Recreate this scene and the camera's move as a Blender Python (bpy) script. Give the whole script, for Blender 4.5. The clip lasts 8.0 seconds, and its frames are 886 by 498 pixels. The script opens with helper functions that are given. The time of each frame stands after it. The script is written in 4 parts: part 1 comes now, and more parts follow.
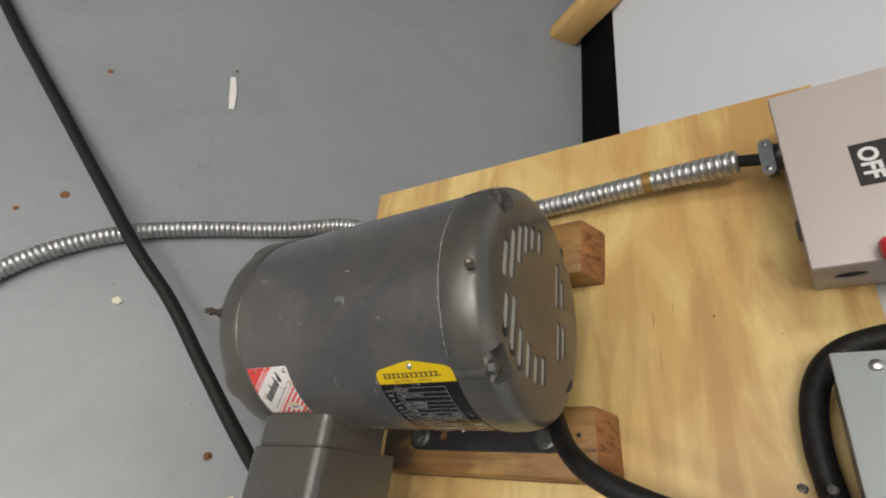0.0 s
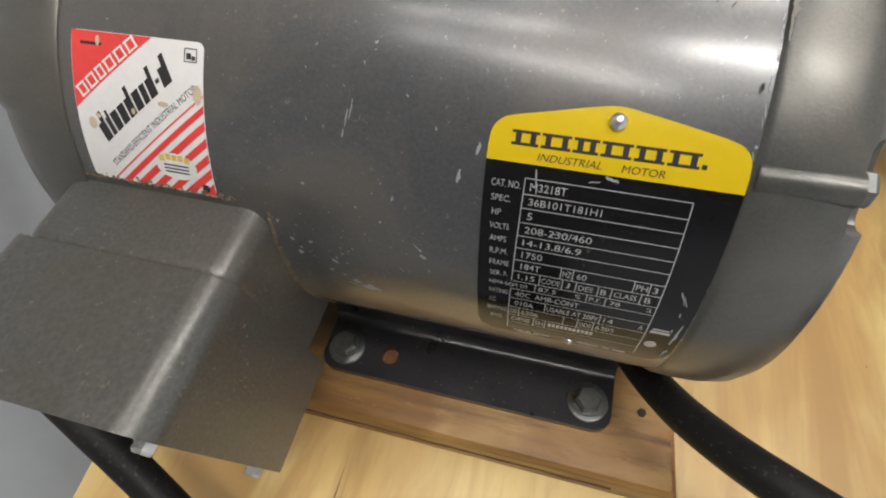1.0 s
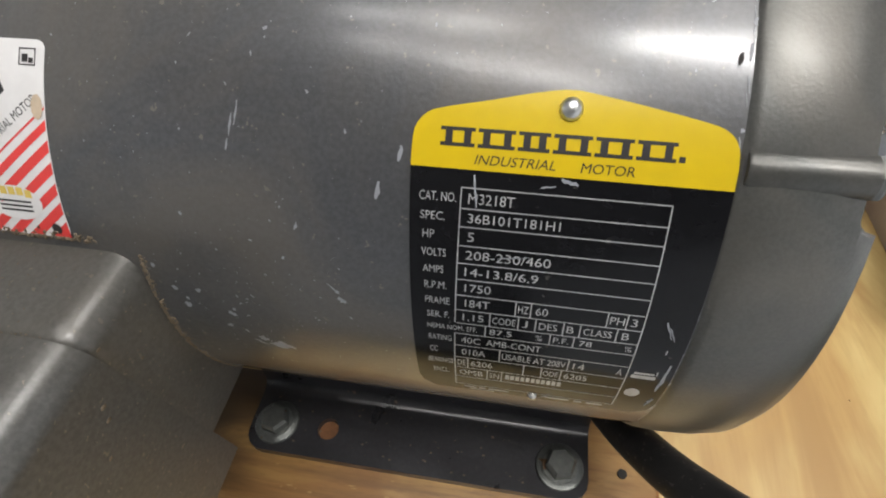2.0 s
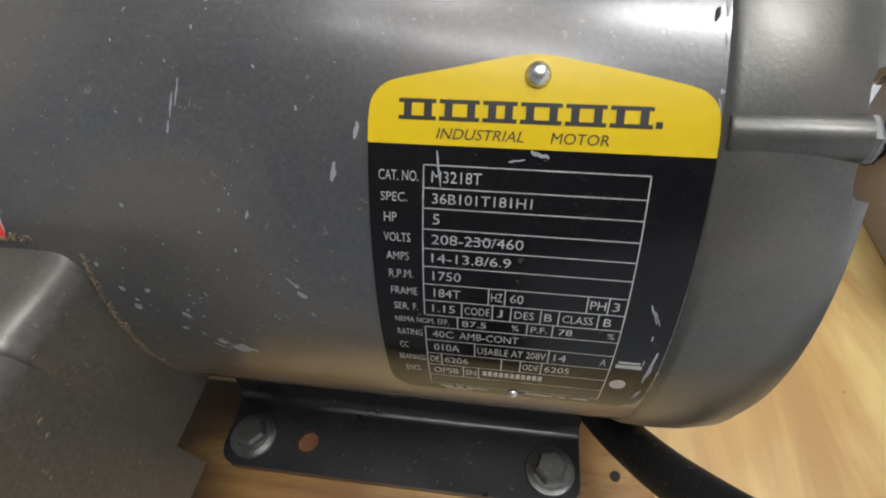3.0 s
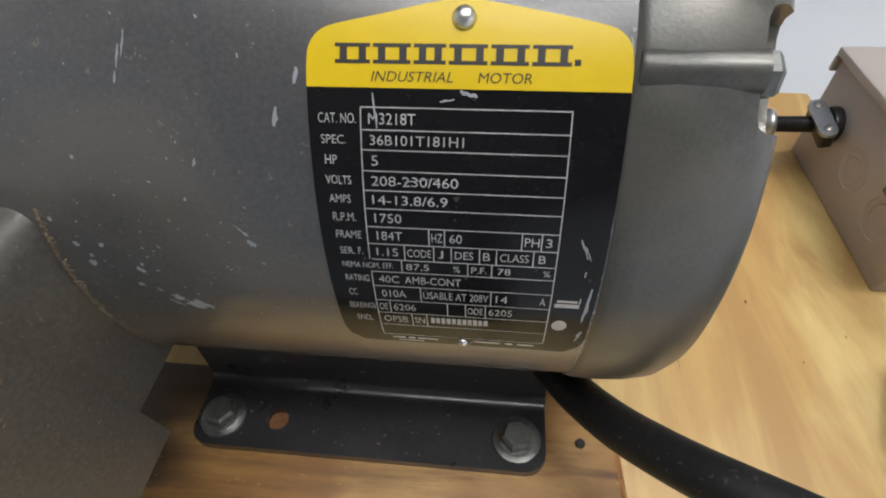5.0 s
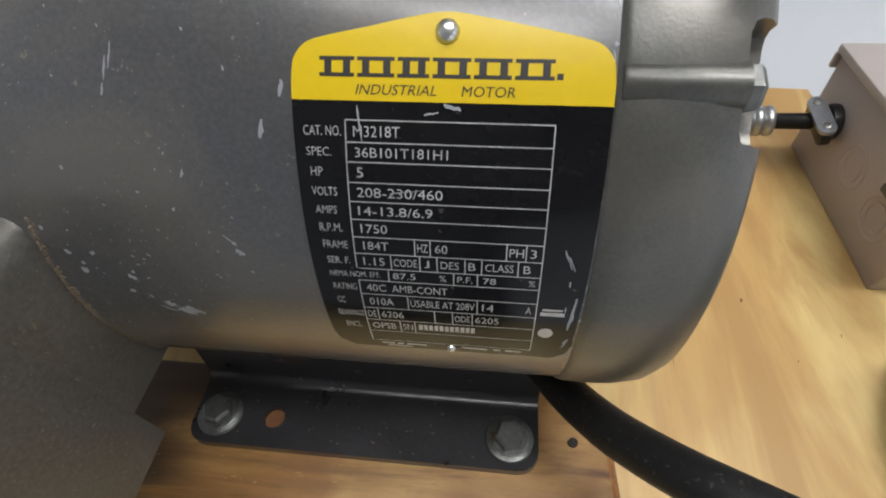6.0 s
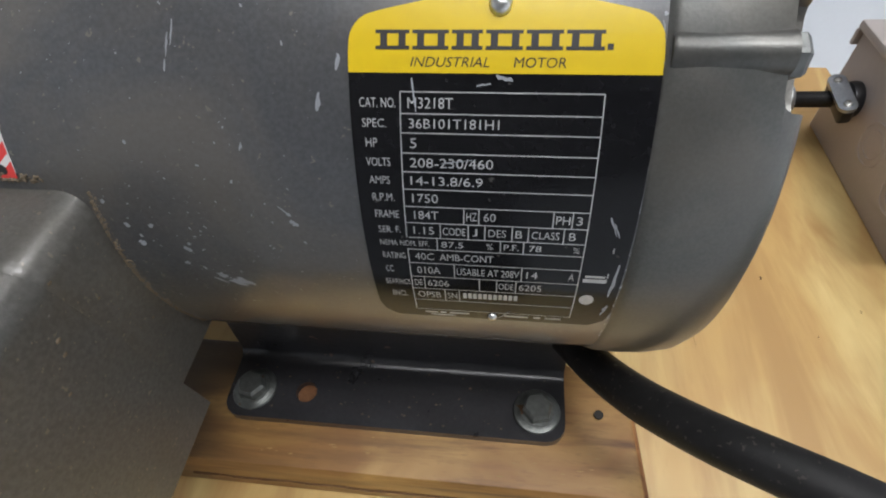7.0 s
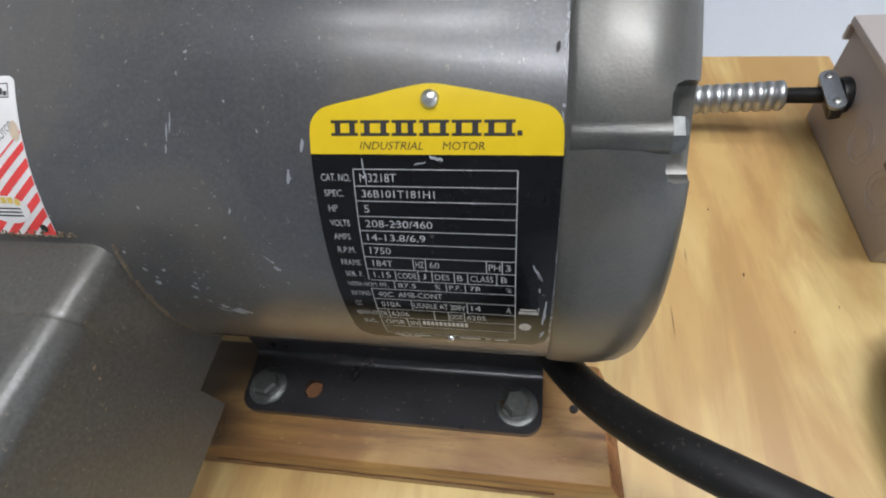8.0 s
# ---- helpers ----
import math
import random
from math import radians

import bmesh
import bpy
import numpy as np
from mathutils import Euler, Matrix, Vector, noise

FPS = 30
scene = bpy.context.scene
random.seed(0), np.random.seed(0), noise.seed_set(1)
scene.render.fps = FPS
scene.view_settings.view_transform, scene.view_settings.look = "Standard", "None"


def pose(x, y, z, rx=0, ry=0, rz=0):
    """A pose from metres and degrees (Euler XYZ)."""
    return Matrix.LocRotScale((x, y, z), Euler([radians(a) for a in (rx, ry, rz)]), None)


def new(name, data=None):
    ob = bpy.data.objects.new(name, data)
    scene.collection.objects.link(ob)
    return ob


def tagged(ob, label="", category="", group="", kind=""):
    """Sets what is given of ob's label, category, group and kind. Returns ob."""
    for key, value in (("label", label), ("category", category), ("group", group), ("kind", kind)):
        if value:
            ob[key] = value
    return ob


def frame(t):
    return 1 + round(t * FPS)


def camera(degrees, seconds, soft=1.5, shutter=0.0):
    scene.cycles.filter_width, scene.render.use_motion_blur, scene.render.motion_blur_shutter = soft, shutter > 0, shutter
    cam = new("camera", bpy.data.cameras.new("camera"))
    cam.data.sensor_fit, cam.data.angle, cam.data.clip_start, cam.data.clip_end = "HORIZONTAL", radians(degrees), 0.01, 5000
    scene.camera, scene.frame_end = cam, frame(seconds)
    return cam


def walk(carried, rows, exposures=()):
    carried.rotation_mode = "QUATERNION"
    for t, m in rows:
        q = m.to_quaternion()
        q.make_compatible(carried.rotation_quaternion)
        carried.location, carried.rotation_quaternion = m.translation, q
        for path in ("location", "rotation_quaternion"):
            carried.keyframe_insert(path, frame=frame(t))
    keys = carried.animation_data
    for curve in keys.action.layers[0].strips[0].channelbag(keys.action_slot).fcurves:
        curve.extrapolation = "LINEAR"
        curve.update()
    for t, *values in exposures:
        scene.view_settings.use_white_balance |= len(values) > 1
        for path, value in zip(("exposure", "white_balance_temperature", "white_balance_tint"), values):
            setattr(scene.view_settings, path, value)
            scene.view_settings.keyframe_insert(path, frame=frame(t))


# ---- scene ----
cam = camera(80.9, 8.0, 2.0)
# The board leans between floor and wall. BOARD takes the board's own axes (x up the slope along the
# motor's shaft, y along the wall, z out of the plywood) to the room's, whose origin is the foot of the wall.
LEAN = 49.0
BOARD = Matrix.Rotation(radians(-LEAN), 4, "Y") @ Matrix.Translation((-0.075, 0.0, 0.305))
ROWS = [
    (0.0, 0.3296, -0.1891, 0.5038, 33.89, 31.91, 8.10),
    (0.1, 0.2871, -0.1834, 0.4849, 35.22, 24.74, 11.75),
    (0.2, 0.2414, -0.1777, 0.4694, 35.74, 19.23, 13.22),
    (0.4, 0.1641, -0.1726, 0.4372, 35.80, 13.37, 14.68),
    (0.5, 0.1353, -0.1729, 0.4116, 35.73, 10.88, 14.15),
    (0.6, 0.1171, -0.1744, 0.3875, 35.43, 8.76, 13.81),
    (0.8, 0.1035, -0.1813, 0.3452, 34.38, 5.75, 14.34),
    (1.0, 0.1041, -0.1923, 0.3220, 33.86, 3.98, 14.99),
    (1.5, 0.1050, -0.1831, 0.3011, 37.12, 2.23, 12.02),
    (3.0, 0.1112, -0.1753, 0.2803, 41.23, 2.53, 7.62),
    (3.5, 0.1098, -0.1776, 0.2813, 41.61, 2.63, 6.65),
    (4.0, 0.1149, -0.1780, 0.2764, 42.17, 2.18, 6.27),
    (4.5, 0.1228, -0.1866, 0.2737, 41.86, 2.12, 5.95),
    (5.0, 0.1227, -0.1880, 0.2742, 41.94, 2.23, 5.86),
    (6.5, 0.1274, -0.1842, 0.2787, 40.24, 2.62, 6.21),
    (7.0, 0.1173, -0.1926, 0.2787, 39.65, 3.21, 6.21),
    (7.5, 0.1295, -0.1896, 0.2980, 39.29, 4.19, 6.08),
    (8.0, 0.1400, -0.1913, 0.3077, 37.11, 6.24, 7.24),
]
walk(cam, [(t, BOARD @ pose(x, y, z, rx, ry, rz)) for t, x, y, z, rx, ry, rz in ROWS],
     [(0.0, -0.41, 6850, 10), (0.5, -0.56, 6880, 10), (1.0, -0.21, 6650, 10), (1.5, -0.10, 6550, 10), (3.0, -0.17, 6350, 10), (5.0, -0.13, 6350, 10), (6.5, -0.14, 6250, 10), (8.0, -0.08, 5980, 10)])

# ---- light ----
world = bpy.data.worlds.new("room_air")
scene.world = world
world.use_nodes = True
world.node_tree.nodes["Background"].inputs[0].default_value = (0.75, 0.82, 1.0, 1)
world.node_tree.nodes["Background"].inputs[1].default_value = 0.02
CEILING, LAMP_Z = 3.10, 2.75
LAMPS = [(-5.75, -0.70, 20.0), (-5.75, -1.80, 20.0), (-4.0, 0.40, 16.0), (-4.0, -0.70, 16.0), (-4.0, -1.80, 16.0), (-2.9, -1.75, 17.0), (-1.75, 0.45, 16.0), (-1.75, -0.70, 48.0)]


# ---- helpers of this scene ----
def nodes_of(m):
    m.use_nodes = True
    nt = m.node_tree
    return nt, nt.nodes["Principled BSDF"]


def noise_tex(nt, coord, scale, detail=4.0, stretch=(1, 1, 1), rough=0.55, distort=0.0):
    mp = nt.nodes.new("ShaderNodeMapping")
    mp.inputs["Scale"].default_value = stretch
    nt.links.new(coord, mp.inputs["Vector"])
    n = nt.nodes.new("ShaderNodeTexNoise")
    n.inputs["Scale"].default_value = scale
    n.inputs["Detail"].default_value = detail
    n.inputs["Roughness"].default_value = rough
    n.inputs["Distortion"].default_value = distort
    nt.links.new(mp.outputs[0], n.inputs["Vector"])
    return n.outputs["Fac"]


def ramp(nt, fac, stops):
    r = nt.nodes.new("ShaderNodeValToRGB")
    el = r.color_ramp.elements
    while len(el) < len(stops):
        el.new(0.5)
    for e, (p, c) in zip(el, stops):
        e.position = p
        e.color = (*c, 1) if len(c) == 3 else c
    nt.links.new(fac, r.inputs[0])
    return r.outputs[0]


def mix(nt, fac, a, b, mode="MIX"):
    n = nt.nodes.new("ShaderNodeMix")
    n.data_type, n.blend_type = "RGBA", mode
    for sock, v in ((n.inputs[0], fac), (n.inputs[6], a), (n.inputs[7], b)):
        if isinstance(v, (int, float)):
            sock.default_value = v
        elif isinstance(v, tuple):
            sock.default_value = (*v, 1)
        else:
            nt.links.new(v, sock)
    return n.outputs[2]


def grey(v):
    return (v, v, v)


def bump(nt, p, height, strength, dist=0.001):
    b = nt.nodes.new("ShaderNodeBump")
    b.inputs["Strength"].default_value = strength
    b.inputs["Distance"].default_value = dist
    nt.links.new(height, b.inputs["Height"])
    nt.links.new(b.outputs[0], p.inputs["Normal"])


def surface(name, colour, rough=0.5, metal=0.0, vary=0.15, scale=20.0, fine=250.0, relief=0.15, spots=None, spot_scale=90.0, spot_at=0.70, coat=0.0, stain=None, stain_scale=9.0, gloss=0.5, grain=0.35, coat_rough=0.15, stain_at=(0.40, 0.75)):
    """Paint, metal or rubber with variation at two scales, relief and, where given, specks of another colour."""
    m = bpy.data.materials.new(name)
    nt, p = nodes_of(m)
    co = nt.nodes.new("ShaderNodeTexCoord").outputs["Object"]
    big = noise_tex(nt, co, scale, 5)
    small = noise_tex(nt, co, fine, 3)
    lo, hi = tuple(c * (1 - vary) for c in colour), tuple(min(1, c * (1 + vary)) for c in colour)
    col = ramp(nt, big, [(0.18, lo), (0.82, hi)])
    col = mix(nt, grain, col, ramp(nt, small, [(0.35, lo), (0.65, hi)]))
    if spots:
        sp = ramp(nt, noise_tex(nt, co, spot_scale, 2), [(spot_at, grey(0)), (spot_at + 0.03, grey(1))])
        col = mix(nt, sp, col, spots)
    if stain:
        col = mix(nt, ramp(nt, noise_tex(nt, co, stain_scale, 6, (1, 1, 1), 0.6, 1.2), [(stain_at[0], grey(0.0)), (stain_at[1], grey(0.5))]), col, stain)
    p.inputs["Specular IOR Level"].default_value = gloss
    nt.links.new(col, p.inputs["Base Color"])
    nt.links.new(ramp(nt, big, [(0.15, grey(max(0, rough - 0.08))), (0.85, grey(min(1, rough + 0.1)))]), p.inputs["Roughness"])
    p.inputs["Metallic"].default_value = metal
    if coat:
        p.inputs["Coat Weight"].default_value = coat
        p.inputs["Coat Roughness"].default_value = coat_rough
    if relief:
        bump(nt, p, small, relief, 0.0006)
    return m


def wood(name, pale, mid, dark, along, streaks=60.0, ratio=14.0, blotch=9.0, amount=0.6, marks=0.5, rough=0.5, least=0.12, smear=0.0, pores_at=0.35):
    """Timber or veneer: soft colour patches, broken streaks along one axis, fine pores and a few marks."""
    m = bpy.data.materials.new(name)
    nt, p = nodes_of(m)
    co = nt.nodes.new("ShaderNodeTexCoord").outputs["Object"]
    line = tuple(1.0 / ratio if i == along else 1.0 for i in range(3))
    soft = tuple(0.45 if i == along else 1.0 for i in range(3))
    patch = noise_tex(nt, co, blotch, 4, soft, 0.5, 0.8)
    where = noise_tex(nt, co, blotch * 0.8, 3, soft, 0.55)
    streak = noise_tex(nt, co, streaks, 6, line, 0.62, 0.35)
    pores = noise_tex(nt, co, streaks * 7, 3, tuple(3.0 / ratio if i == along else 1.0 for i in range(3)))
    col = ramp(nt, patch, [(0.36, mid), (0.58, pale)])
    some = ramp(nt, where, [(0.42, grey(least)), (0.64, grey(1.0))])
    line_mask = ramp(nt, streak, [(0.50, grey(0.0)), (0.68, grey(amount))])
    both = nt.nodes.new("ShaderNodeMath")
    both.operation = "MULTIPLY"
    nt.links.new(some, both.inputs[0])
    nt.links.new(line_mask, both.inputs[1])
    col = mix(nt, both.outputs[0], col, dark)
    col = mix(nt, ramp(nt, pores, [(0.55, grey(0.0)), (0.78, grey(pores_at))]), col, dark)
    if smear:
        wide = noise_tex(nt, co, blotch * 1.7, 5, tuple(0.16 if i == along else 1.0 for i in range(3)), 0.6, 0.6)
        col = mix(nt, ramp(nt, wide, [(0.48, grey(0.0)), (0.62, grey(smear))]), col, tuple(0.62 * a + 0.38 * b for a, b in zip(mid, dark)))
    if marks:
        spot = ramp(nt, noise_tex(nt, co, 55.0, 2, line), [(0.70, grey(0)), (0.80, grey(marks))])
        col = mix(nt, spot, col, tuple(c * 0.35 for c in dark))
    nt.links.new(col, p.inputs["Base Color"])
    nt.links.new(ramp(nt, patch, [(0.3, grey(rough + 0.08)), (0.7, grey(rough - 0.06))]), p.inputs["Roughness"])
    bump(nt, p, streak, 0.22, 0.0008)
    return m


def place_mesh(bm, name, material, smooth):
    me = bpy.data.meshes.new(name)
    bmesh.ops.recalc_face_normals(bm, faces=bm.faces)
    bm.to_mesh(me)
    bm.free()
    for m in material if isinstance(material, (list, tuple)) else [material]:
        me.materials.append(m)
    if smooth:
        me.shade_smooth()
        me.set_sharp_from_angle(angle=radians(smooth))
    return me


def thing(name, base, label, category, turn=None, group="", kind=""):
    """An Empty at a thing's base; base is given in the board's axes, or in the room's where turn is set to the identity."""
    ob = new(name)
    ob.empty_display_size = 0.03
    ob.matrix_world = (BOARD if turn is None else turn) @ Matrix.Translation(base)
    ob["base"] = base
    return tagged(ob, label, category, group, kind)


def root_of(ob):
    while ob.parent:
        ob = ob.parent
    return ob


def part(name, bm, material, parent, label="", smooth=40):
    """Links a bmesh, drawn in the axes of its thing's surroundings, as one mesh under a thing or a part."""
    off = Vector(root_of(parent)["base"])
    bmesh.ops.translate(bm, vec=-off, verts=bm.verts)
    ob = new(name, place_mesh(bm, name, material, smooth))
    ob.parent = parent
    return tagged(ob, label)


def add_box(bm, lo, hi, bevel=0.0, seg=2, m=None):
    lo, hi = Vector(lo), Vector(hi)
    made = bmesh.ops.create_cube(bm, size=1.0)["verts"]
    for v in made:
        v.co = Vector(((lo[i] + hi[i]) / 2 + v.co[i] * (hi[i] - lo[i]) for i in range(3)))
    if bevel:
        edges = list({e for v in made for e in v.link_edges})
        made = [v for v in bmesh.ops.bevel(bm, geom=edges, offset=bevel, segments=seg, affect="EDGES", profile=0.5)["verts"]]
    if m is not None:
        bmesh.ops.transform(bm, matrix=m, verts=made)
    return made


def box(lo, hi, bevel=0.0, seg=2, m=None):
    bm = bmesh.new()
    add_box(bm, lo, hi, bevel, seg, m)
    return bm


def add_lathe(bm, profile, m=None, seg=64, closed=False):
    """Turns (along, radius) round the x axis."""
    rings = []
    for a, r in profile:
        if r < 1e-6:
            rings.append([bm.verts.new((a, 0, 0))])
        else:
            rings.append([bm.verts.new((a, r * math.cos(2 * math.pi * k / seg), r * math.sin(2 * math.pi * k / seg))) for k in range(seg)])
    pairs = list(zip(rings, rings[1:])) + ([(rings[-1], rings[0])] if closed else [])
    for p, q in pairs:
        for k in range(seg):
            j = (k + 1) % seg
            if len(p) == 1 and len(q) == 1:
                continue
            if len(p) == 1:
                bm.faces.new((p[0], q[j], q[k]))
            elif len(q) == 1:
                bm.faces.new((p[k], p[j], q[0]))
            else:
                bm.faces.new((p[k], p[j], q[j], q[k]))
    verts = [v for r in rings for v in r]
    if m is not None:
        bmesh.ops.transform(bm, matrix=m, verts=verts)
    return verts


def lathe(profile, m=None, seg=64, closed=False):
    bm = bmesh.new()
    add_lathe(bm, profile, m, seg, closed)
    return bm


def along_to(d):
    """A turn that takes the x axis to the direction d."""
    return Vector(d).to_track_quat("X", "Z").to_matrix().to_4x4()


def spline(points, step=0.004):
    """Points of a smooth curve through the given ones (centripetal Catmull-Rom, resampled evenly)."""
    p = [Vector(q) for q in points]
    p = [2 * p[0] - p[1]] + p + [2 * p[-1] - p[-2]]
    out = []
    for i in range(1, len(p) - 2):
        a, b, c, d = p[i - 1:i + 3]
        n = max(2, int((c - b).length / step))
        for k in range(n):
            t = k / n
            out.append(0.5 * ((2 * b) + (c - a) * t + (2 * a - 5 * b + 4 * c - d) * t * t + (3 * b - a - 3 * c + d) * t ** 3))
    out.append(p[-2])
    return out


def sweep(points, radius, seg=14, step=0.004, caps=True):
    """A round tube along a curve; radius is a number or a function of (length along, angle)."""
    bm = bmesh.new()
    c = spline(points, step)
    up, rings, length = Vector((0.13, 0.21, 0.97)), [], 0.0
    for i, q in enumerate(c):
        d = (c[min(i + 1, len(c) - 1)] - c[max(i - 1, 0)]).normalized()
        s = up.cross(d).normalized()
        up = d.cross(s).normalized()
        if i:
            length += (q - c[i - 1]).length
        ring = []
        for k in range(seg):
            a = 2 * math.pi * k / seg
            r = radius(length, a) if callable(radius) else radius
            ring.append(bm.verts.new(q + (s * math.cos(a) + up * math.sin(a)) * r))
        rings.append(ring)
    for p, q in zip(rings, rings[1:]):
        for k in range(seg):
            j = (k + 1) % seg
            bm.faces.new((p[k], p[j], q[j], q[k]))
    if caps:
        bm.faces.new(rings[0][::-1])
        bm.faces.new(rings[-1])
    return bm


def hexagon(bm, across, height, m):
    """A hexagon head with a chamfered crown, along x from 0."""
    r = across / math.sqrt(3)
    vs = add_lathe(bm, [(0, 0), (0, r), (height * 0.8, r), (height, r * 0.82), (height, 0)], None, 6)
    bmesh.ops.transform(bm, matrix=m, verts=vs)


def cut(bm, cutter):
    """bm less cutter, as a new bmesh."""
    obs = []
    for b in (bm, cutter):
        me = bpy.data.meshes.new("work")
        bmesh.ops.recalc_face_normals(b, faces=b.faces)
        b.to_mesh(me)
        b.free()
        obs.append(new("work", me))
    md = obs[0].modifiers.new("cut", "BOOLEAN")
    md.operation, md.object, md.solver, md.use_self = "DIFFERENCE", obs[1], "EXACT", True
    res = bpy.data.meshes.new_from_object(obs[0].evaluated_get(bpy.context.evaluated_depsgraph_get()))
    out = bmesh.new()
    out.from_mesh(res)
    for o in obs:
        bpy.data.objects.remove(o)
    bpy.data.meshes.remove(res)
    return out


# ---- materials ----
MOTOR_PAINT = surface("motor_paint", (0.071, 0.073, 0.077), 0.40, 0.38, 0.30, 14, 900, 0.10, (0.15, 0.14, 0.12), 480, 0.69, 1.0, (0.140, 0.120, 0.096), 14, 0.5, 0.42, 0.20, (0.42, 0.66))
BOX_SHEET = surface("terminal_box_paint", (0.086, 0.084, 0.078), 0.38, 0.35, 0.30, 18, 700, 0.14, (0.16, 0.14, 0.11), 420, 0.68, 0.35, (0.080, 0.068, 0.050), 16, 0.5, 0.55, 0.20)
BELL_PAINT = surface("bell_paint", (0.092, 0.093, 0.087), 0.36, 0.55, 0.20, 22, 1200, 0.08, None, 90, 0.7, 0.15, (0.19, 0.165, 0.135), 14, 0.5, 0.5, 0.2)
FOOT_PAINT = surface("foot_paint", (0.024, 0.0235, 0.026), 0.30, 0.1, 0.35, 40, 420, 0.25, (0.15, 0.10, 0.07), 190, 0.70, 0.4)
BRIGHT_METAL = surface("zinc_plate", (0.62, 0.62, 0.60), 0.28, 1.0, 0.12, 60, 300, 0.1)
STRAP_ZINC = surface("strap_zinc", (0.34, 0.36, 0.39), 0.34, 0.85, 0.2, 70, 400, 0.15)
DULL_ZINC = surface("dull_zinc", (0.15, 0.155, 0.15), 0.40, 0.85, 0.3, 70, 400, 0.2)
FLEX_METAL = surface("galvanised_strip", (0.44, 0.45, 0.45), 0.36, 0.85, 0.2, 60, 300, 0.1)
BOLT_ZINC = surface("grimy_zinc", (0.125, 0.13, 0.122), 0.42, 0.8, 0.35, 90, 400, 0.25, (0.13, 0.075, 0.04), 160, 0.66)
BRASSY = surface("dirty_steel", (0.12, 0.10, 0.08), 0.45, 0.8, 0.35, 80, 300, 0.3)
RUBBER = surface("black_rubber", (0.011, 0.0105, 0.0105), 0.52, 0.0, 0.35, 26, 260, 0.30, (0.036, 0.032, 0.028), 420, 0.64, 0.0, None, 9.0, 0.2)
BLACK_PLASTIC = surface("black_plastic", (0.018, 0.018, 0.020), 0.32, 0.0, 0.2, 40, 300, 0.1)
COVE_RUBBER = surface("black_vinyl", (0.003, 0.003, 0.0034), 0.55, 0.0, 0.2, 15, 200, 0.08, None, 90, 0.7, 0.0, None, 9.0, 0.05)
BOX_PAINT = surface("box_enamel", (0.42, 0.375, 0.355), 0.42, 0.0, 0.05, 12, 300, 0.08)
LID_PAINT = surface("lid_enamel", (0.29, 0.322, 0.322), 0.38, 0.0, 0.05, 12, 300, 0.08)
RED_GRIP = surface("red_plastic", (0.55, 0.015, 0.025), 0.35, 0.0, 0.08, 20, 200, 0.05)
YELLOW_INK = surface("yellow_enamel", (0.59, 0.42, 0.004), 0.32, 0.0, 0.04, 30, 300, 0.05)
BLACK_INK = surface("black_enamel", (0.006, 0.006, 0.007), 0.14, 0.0, 0.3, 40, 350, 0.06, (0.05, 0.048, 0.045), 420, 0.73, 0.0, None, 9.0, 0.25)
PLATE_TEXT = surface("etched_silver", (0.41, 0.41, 0.41), 0.40, 0.35, 0.3, 90, 500, 0.0)
PRINT_BLACK = surface("print_black", (0.02, 0.018, 0.018), 0.45, 0.0, 0.2, 60, 300, 0.0)
PAPER_WHITE = surface("sticker_white", (0.64, 0.63, 0.62), 0.35, 0.0, 0.05, 40, 300, 0.03, (0.45, 0.33, 0.22), 70, 0.76)
STICKER_RED = surface("sticker_red", (0.66, 0.050, 0.045), 0.35, 0.0, 0.08, 40, 300, 0.03, (0.60, 0.30, 0.26), 120, 0.74)
GOLD_INK = surface("gold_print", (0.62, 0.46, 0.10), 0.4, 0.0, 0.15, 60, 300, 0.0)
CHIP_GREY = surface("bared_primer", (0.25, 0.26, 0.28), 0.5, 0.0, 0.15, 60, 300, 0.1)
CAST_SEAT = surface("bare_casting", (0.30, 0.29, 0.26), 0.5, 0.3, 0.2, 60, 300, 0.3)
WORN_EDGE = surface("worn_lip", (0.20, 0.185, 0.165), 0.6, 0.0, 0.25, 90, 400, 0.2)
DUST = surface("sawdust_grime", (0.13, 0.10, 0.066), 0.9, 0.0, 0.3, 90, 500, 0.6)
BAFFLE = surface("pale_baffle", (0.42, 0.40, 0.35), 0.5, 0.0, 0.12, 30, 200, 0.1)
# Near-black that paints the shade inside holes; also the colour of dark nicks.
SHADE_AND_NICK = surface("shade_and_nick", (0.02, 0.017, 0.014), 0.8, 0.0, 0.2, 30, 200, 0.1)
PLYWOOD = wood("plywood_face", (0.66, 0.510, 0.220), (0.51, 0.325, 0.118), (0.23, 0.095, 0.032), 1, 46, 14, 11, 0.6, 0.0, 0.36, 0.10, 0.9, 0.12)
PLY_EDGE = wood("plywood_edge", (0.58, 0.40, 0.20), (0.42, 0.27, 0.12), (0.25, 0.14, 0.06), 0, 90, 12, 20)
LUMBER = wood("lumber", (0.37, 0.215, 0.066), (0.24, 0.118, 0.034), (0.085, 0.034, 0.010), 0, 100, 14, 30, 1.0, 1.0, 0.5, 0.6, 0.9)
END_GRAIN = wood("end_grain", (0.36, 0.165, 0.058), (0.24, 0.098, 0.033), (0.08, 0.028, 0.010), 2, 210, 9, 60, 1.0, 0.6, 0.7, 0.6)
STUD = wood("stud", (0.60, 0.39, 0.15), (0.52, 0.32, 0.11), (0.34, 0.18, 0.06), 2, 90, 20, 10, 0.5, 0.3)
FLOOR_PAINT = surface("floor_paint", (0.218, 0.230, 0.246), 0.38, 0.0, 0.06, 3.0, 60, 0.22, (0.17, 0.175, 0.18), 30, 0.76, 0.0, (0.165, 0.172, 0.182), 4.0, 0.5, 0.4, 0.15, (0.50, 0.78))
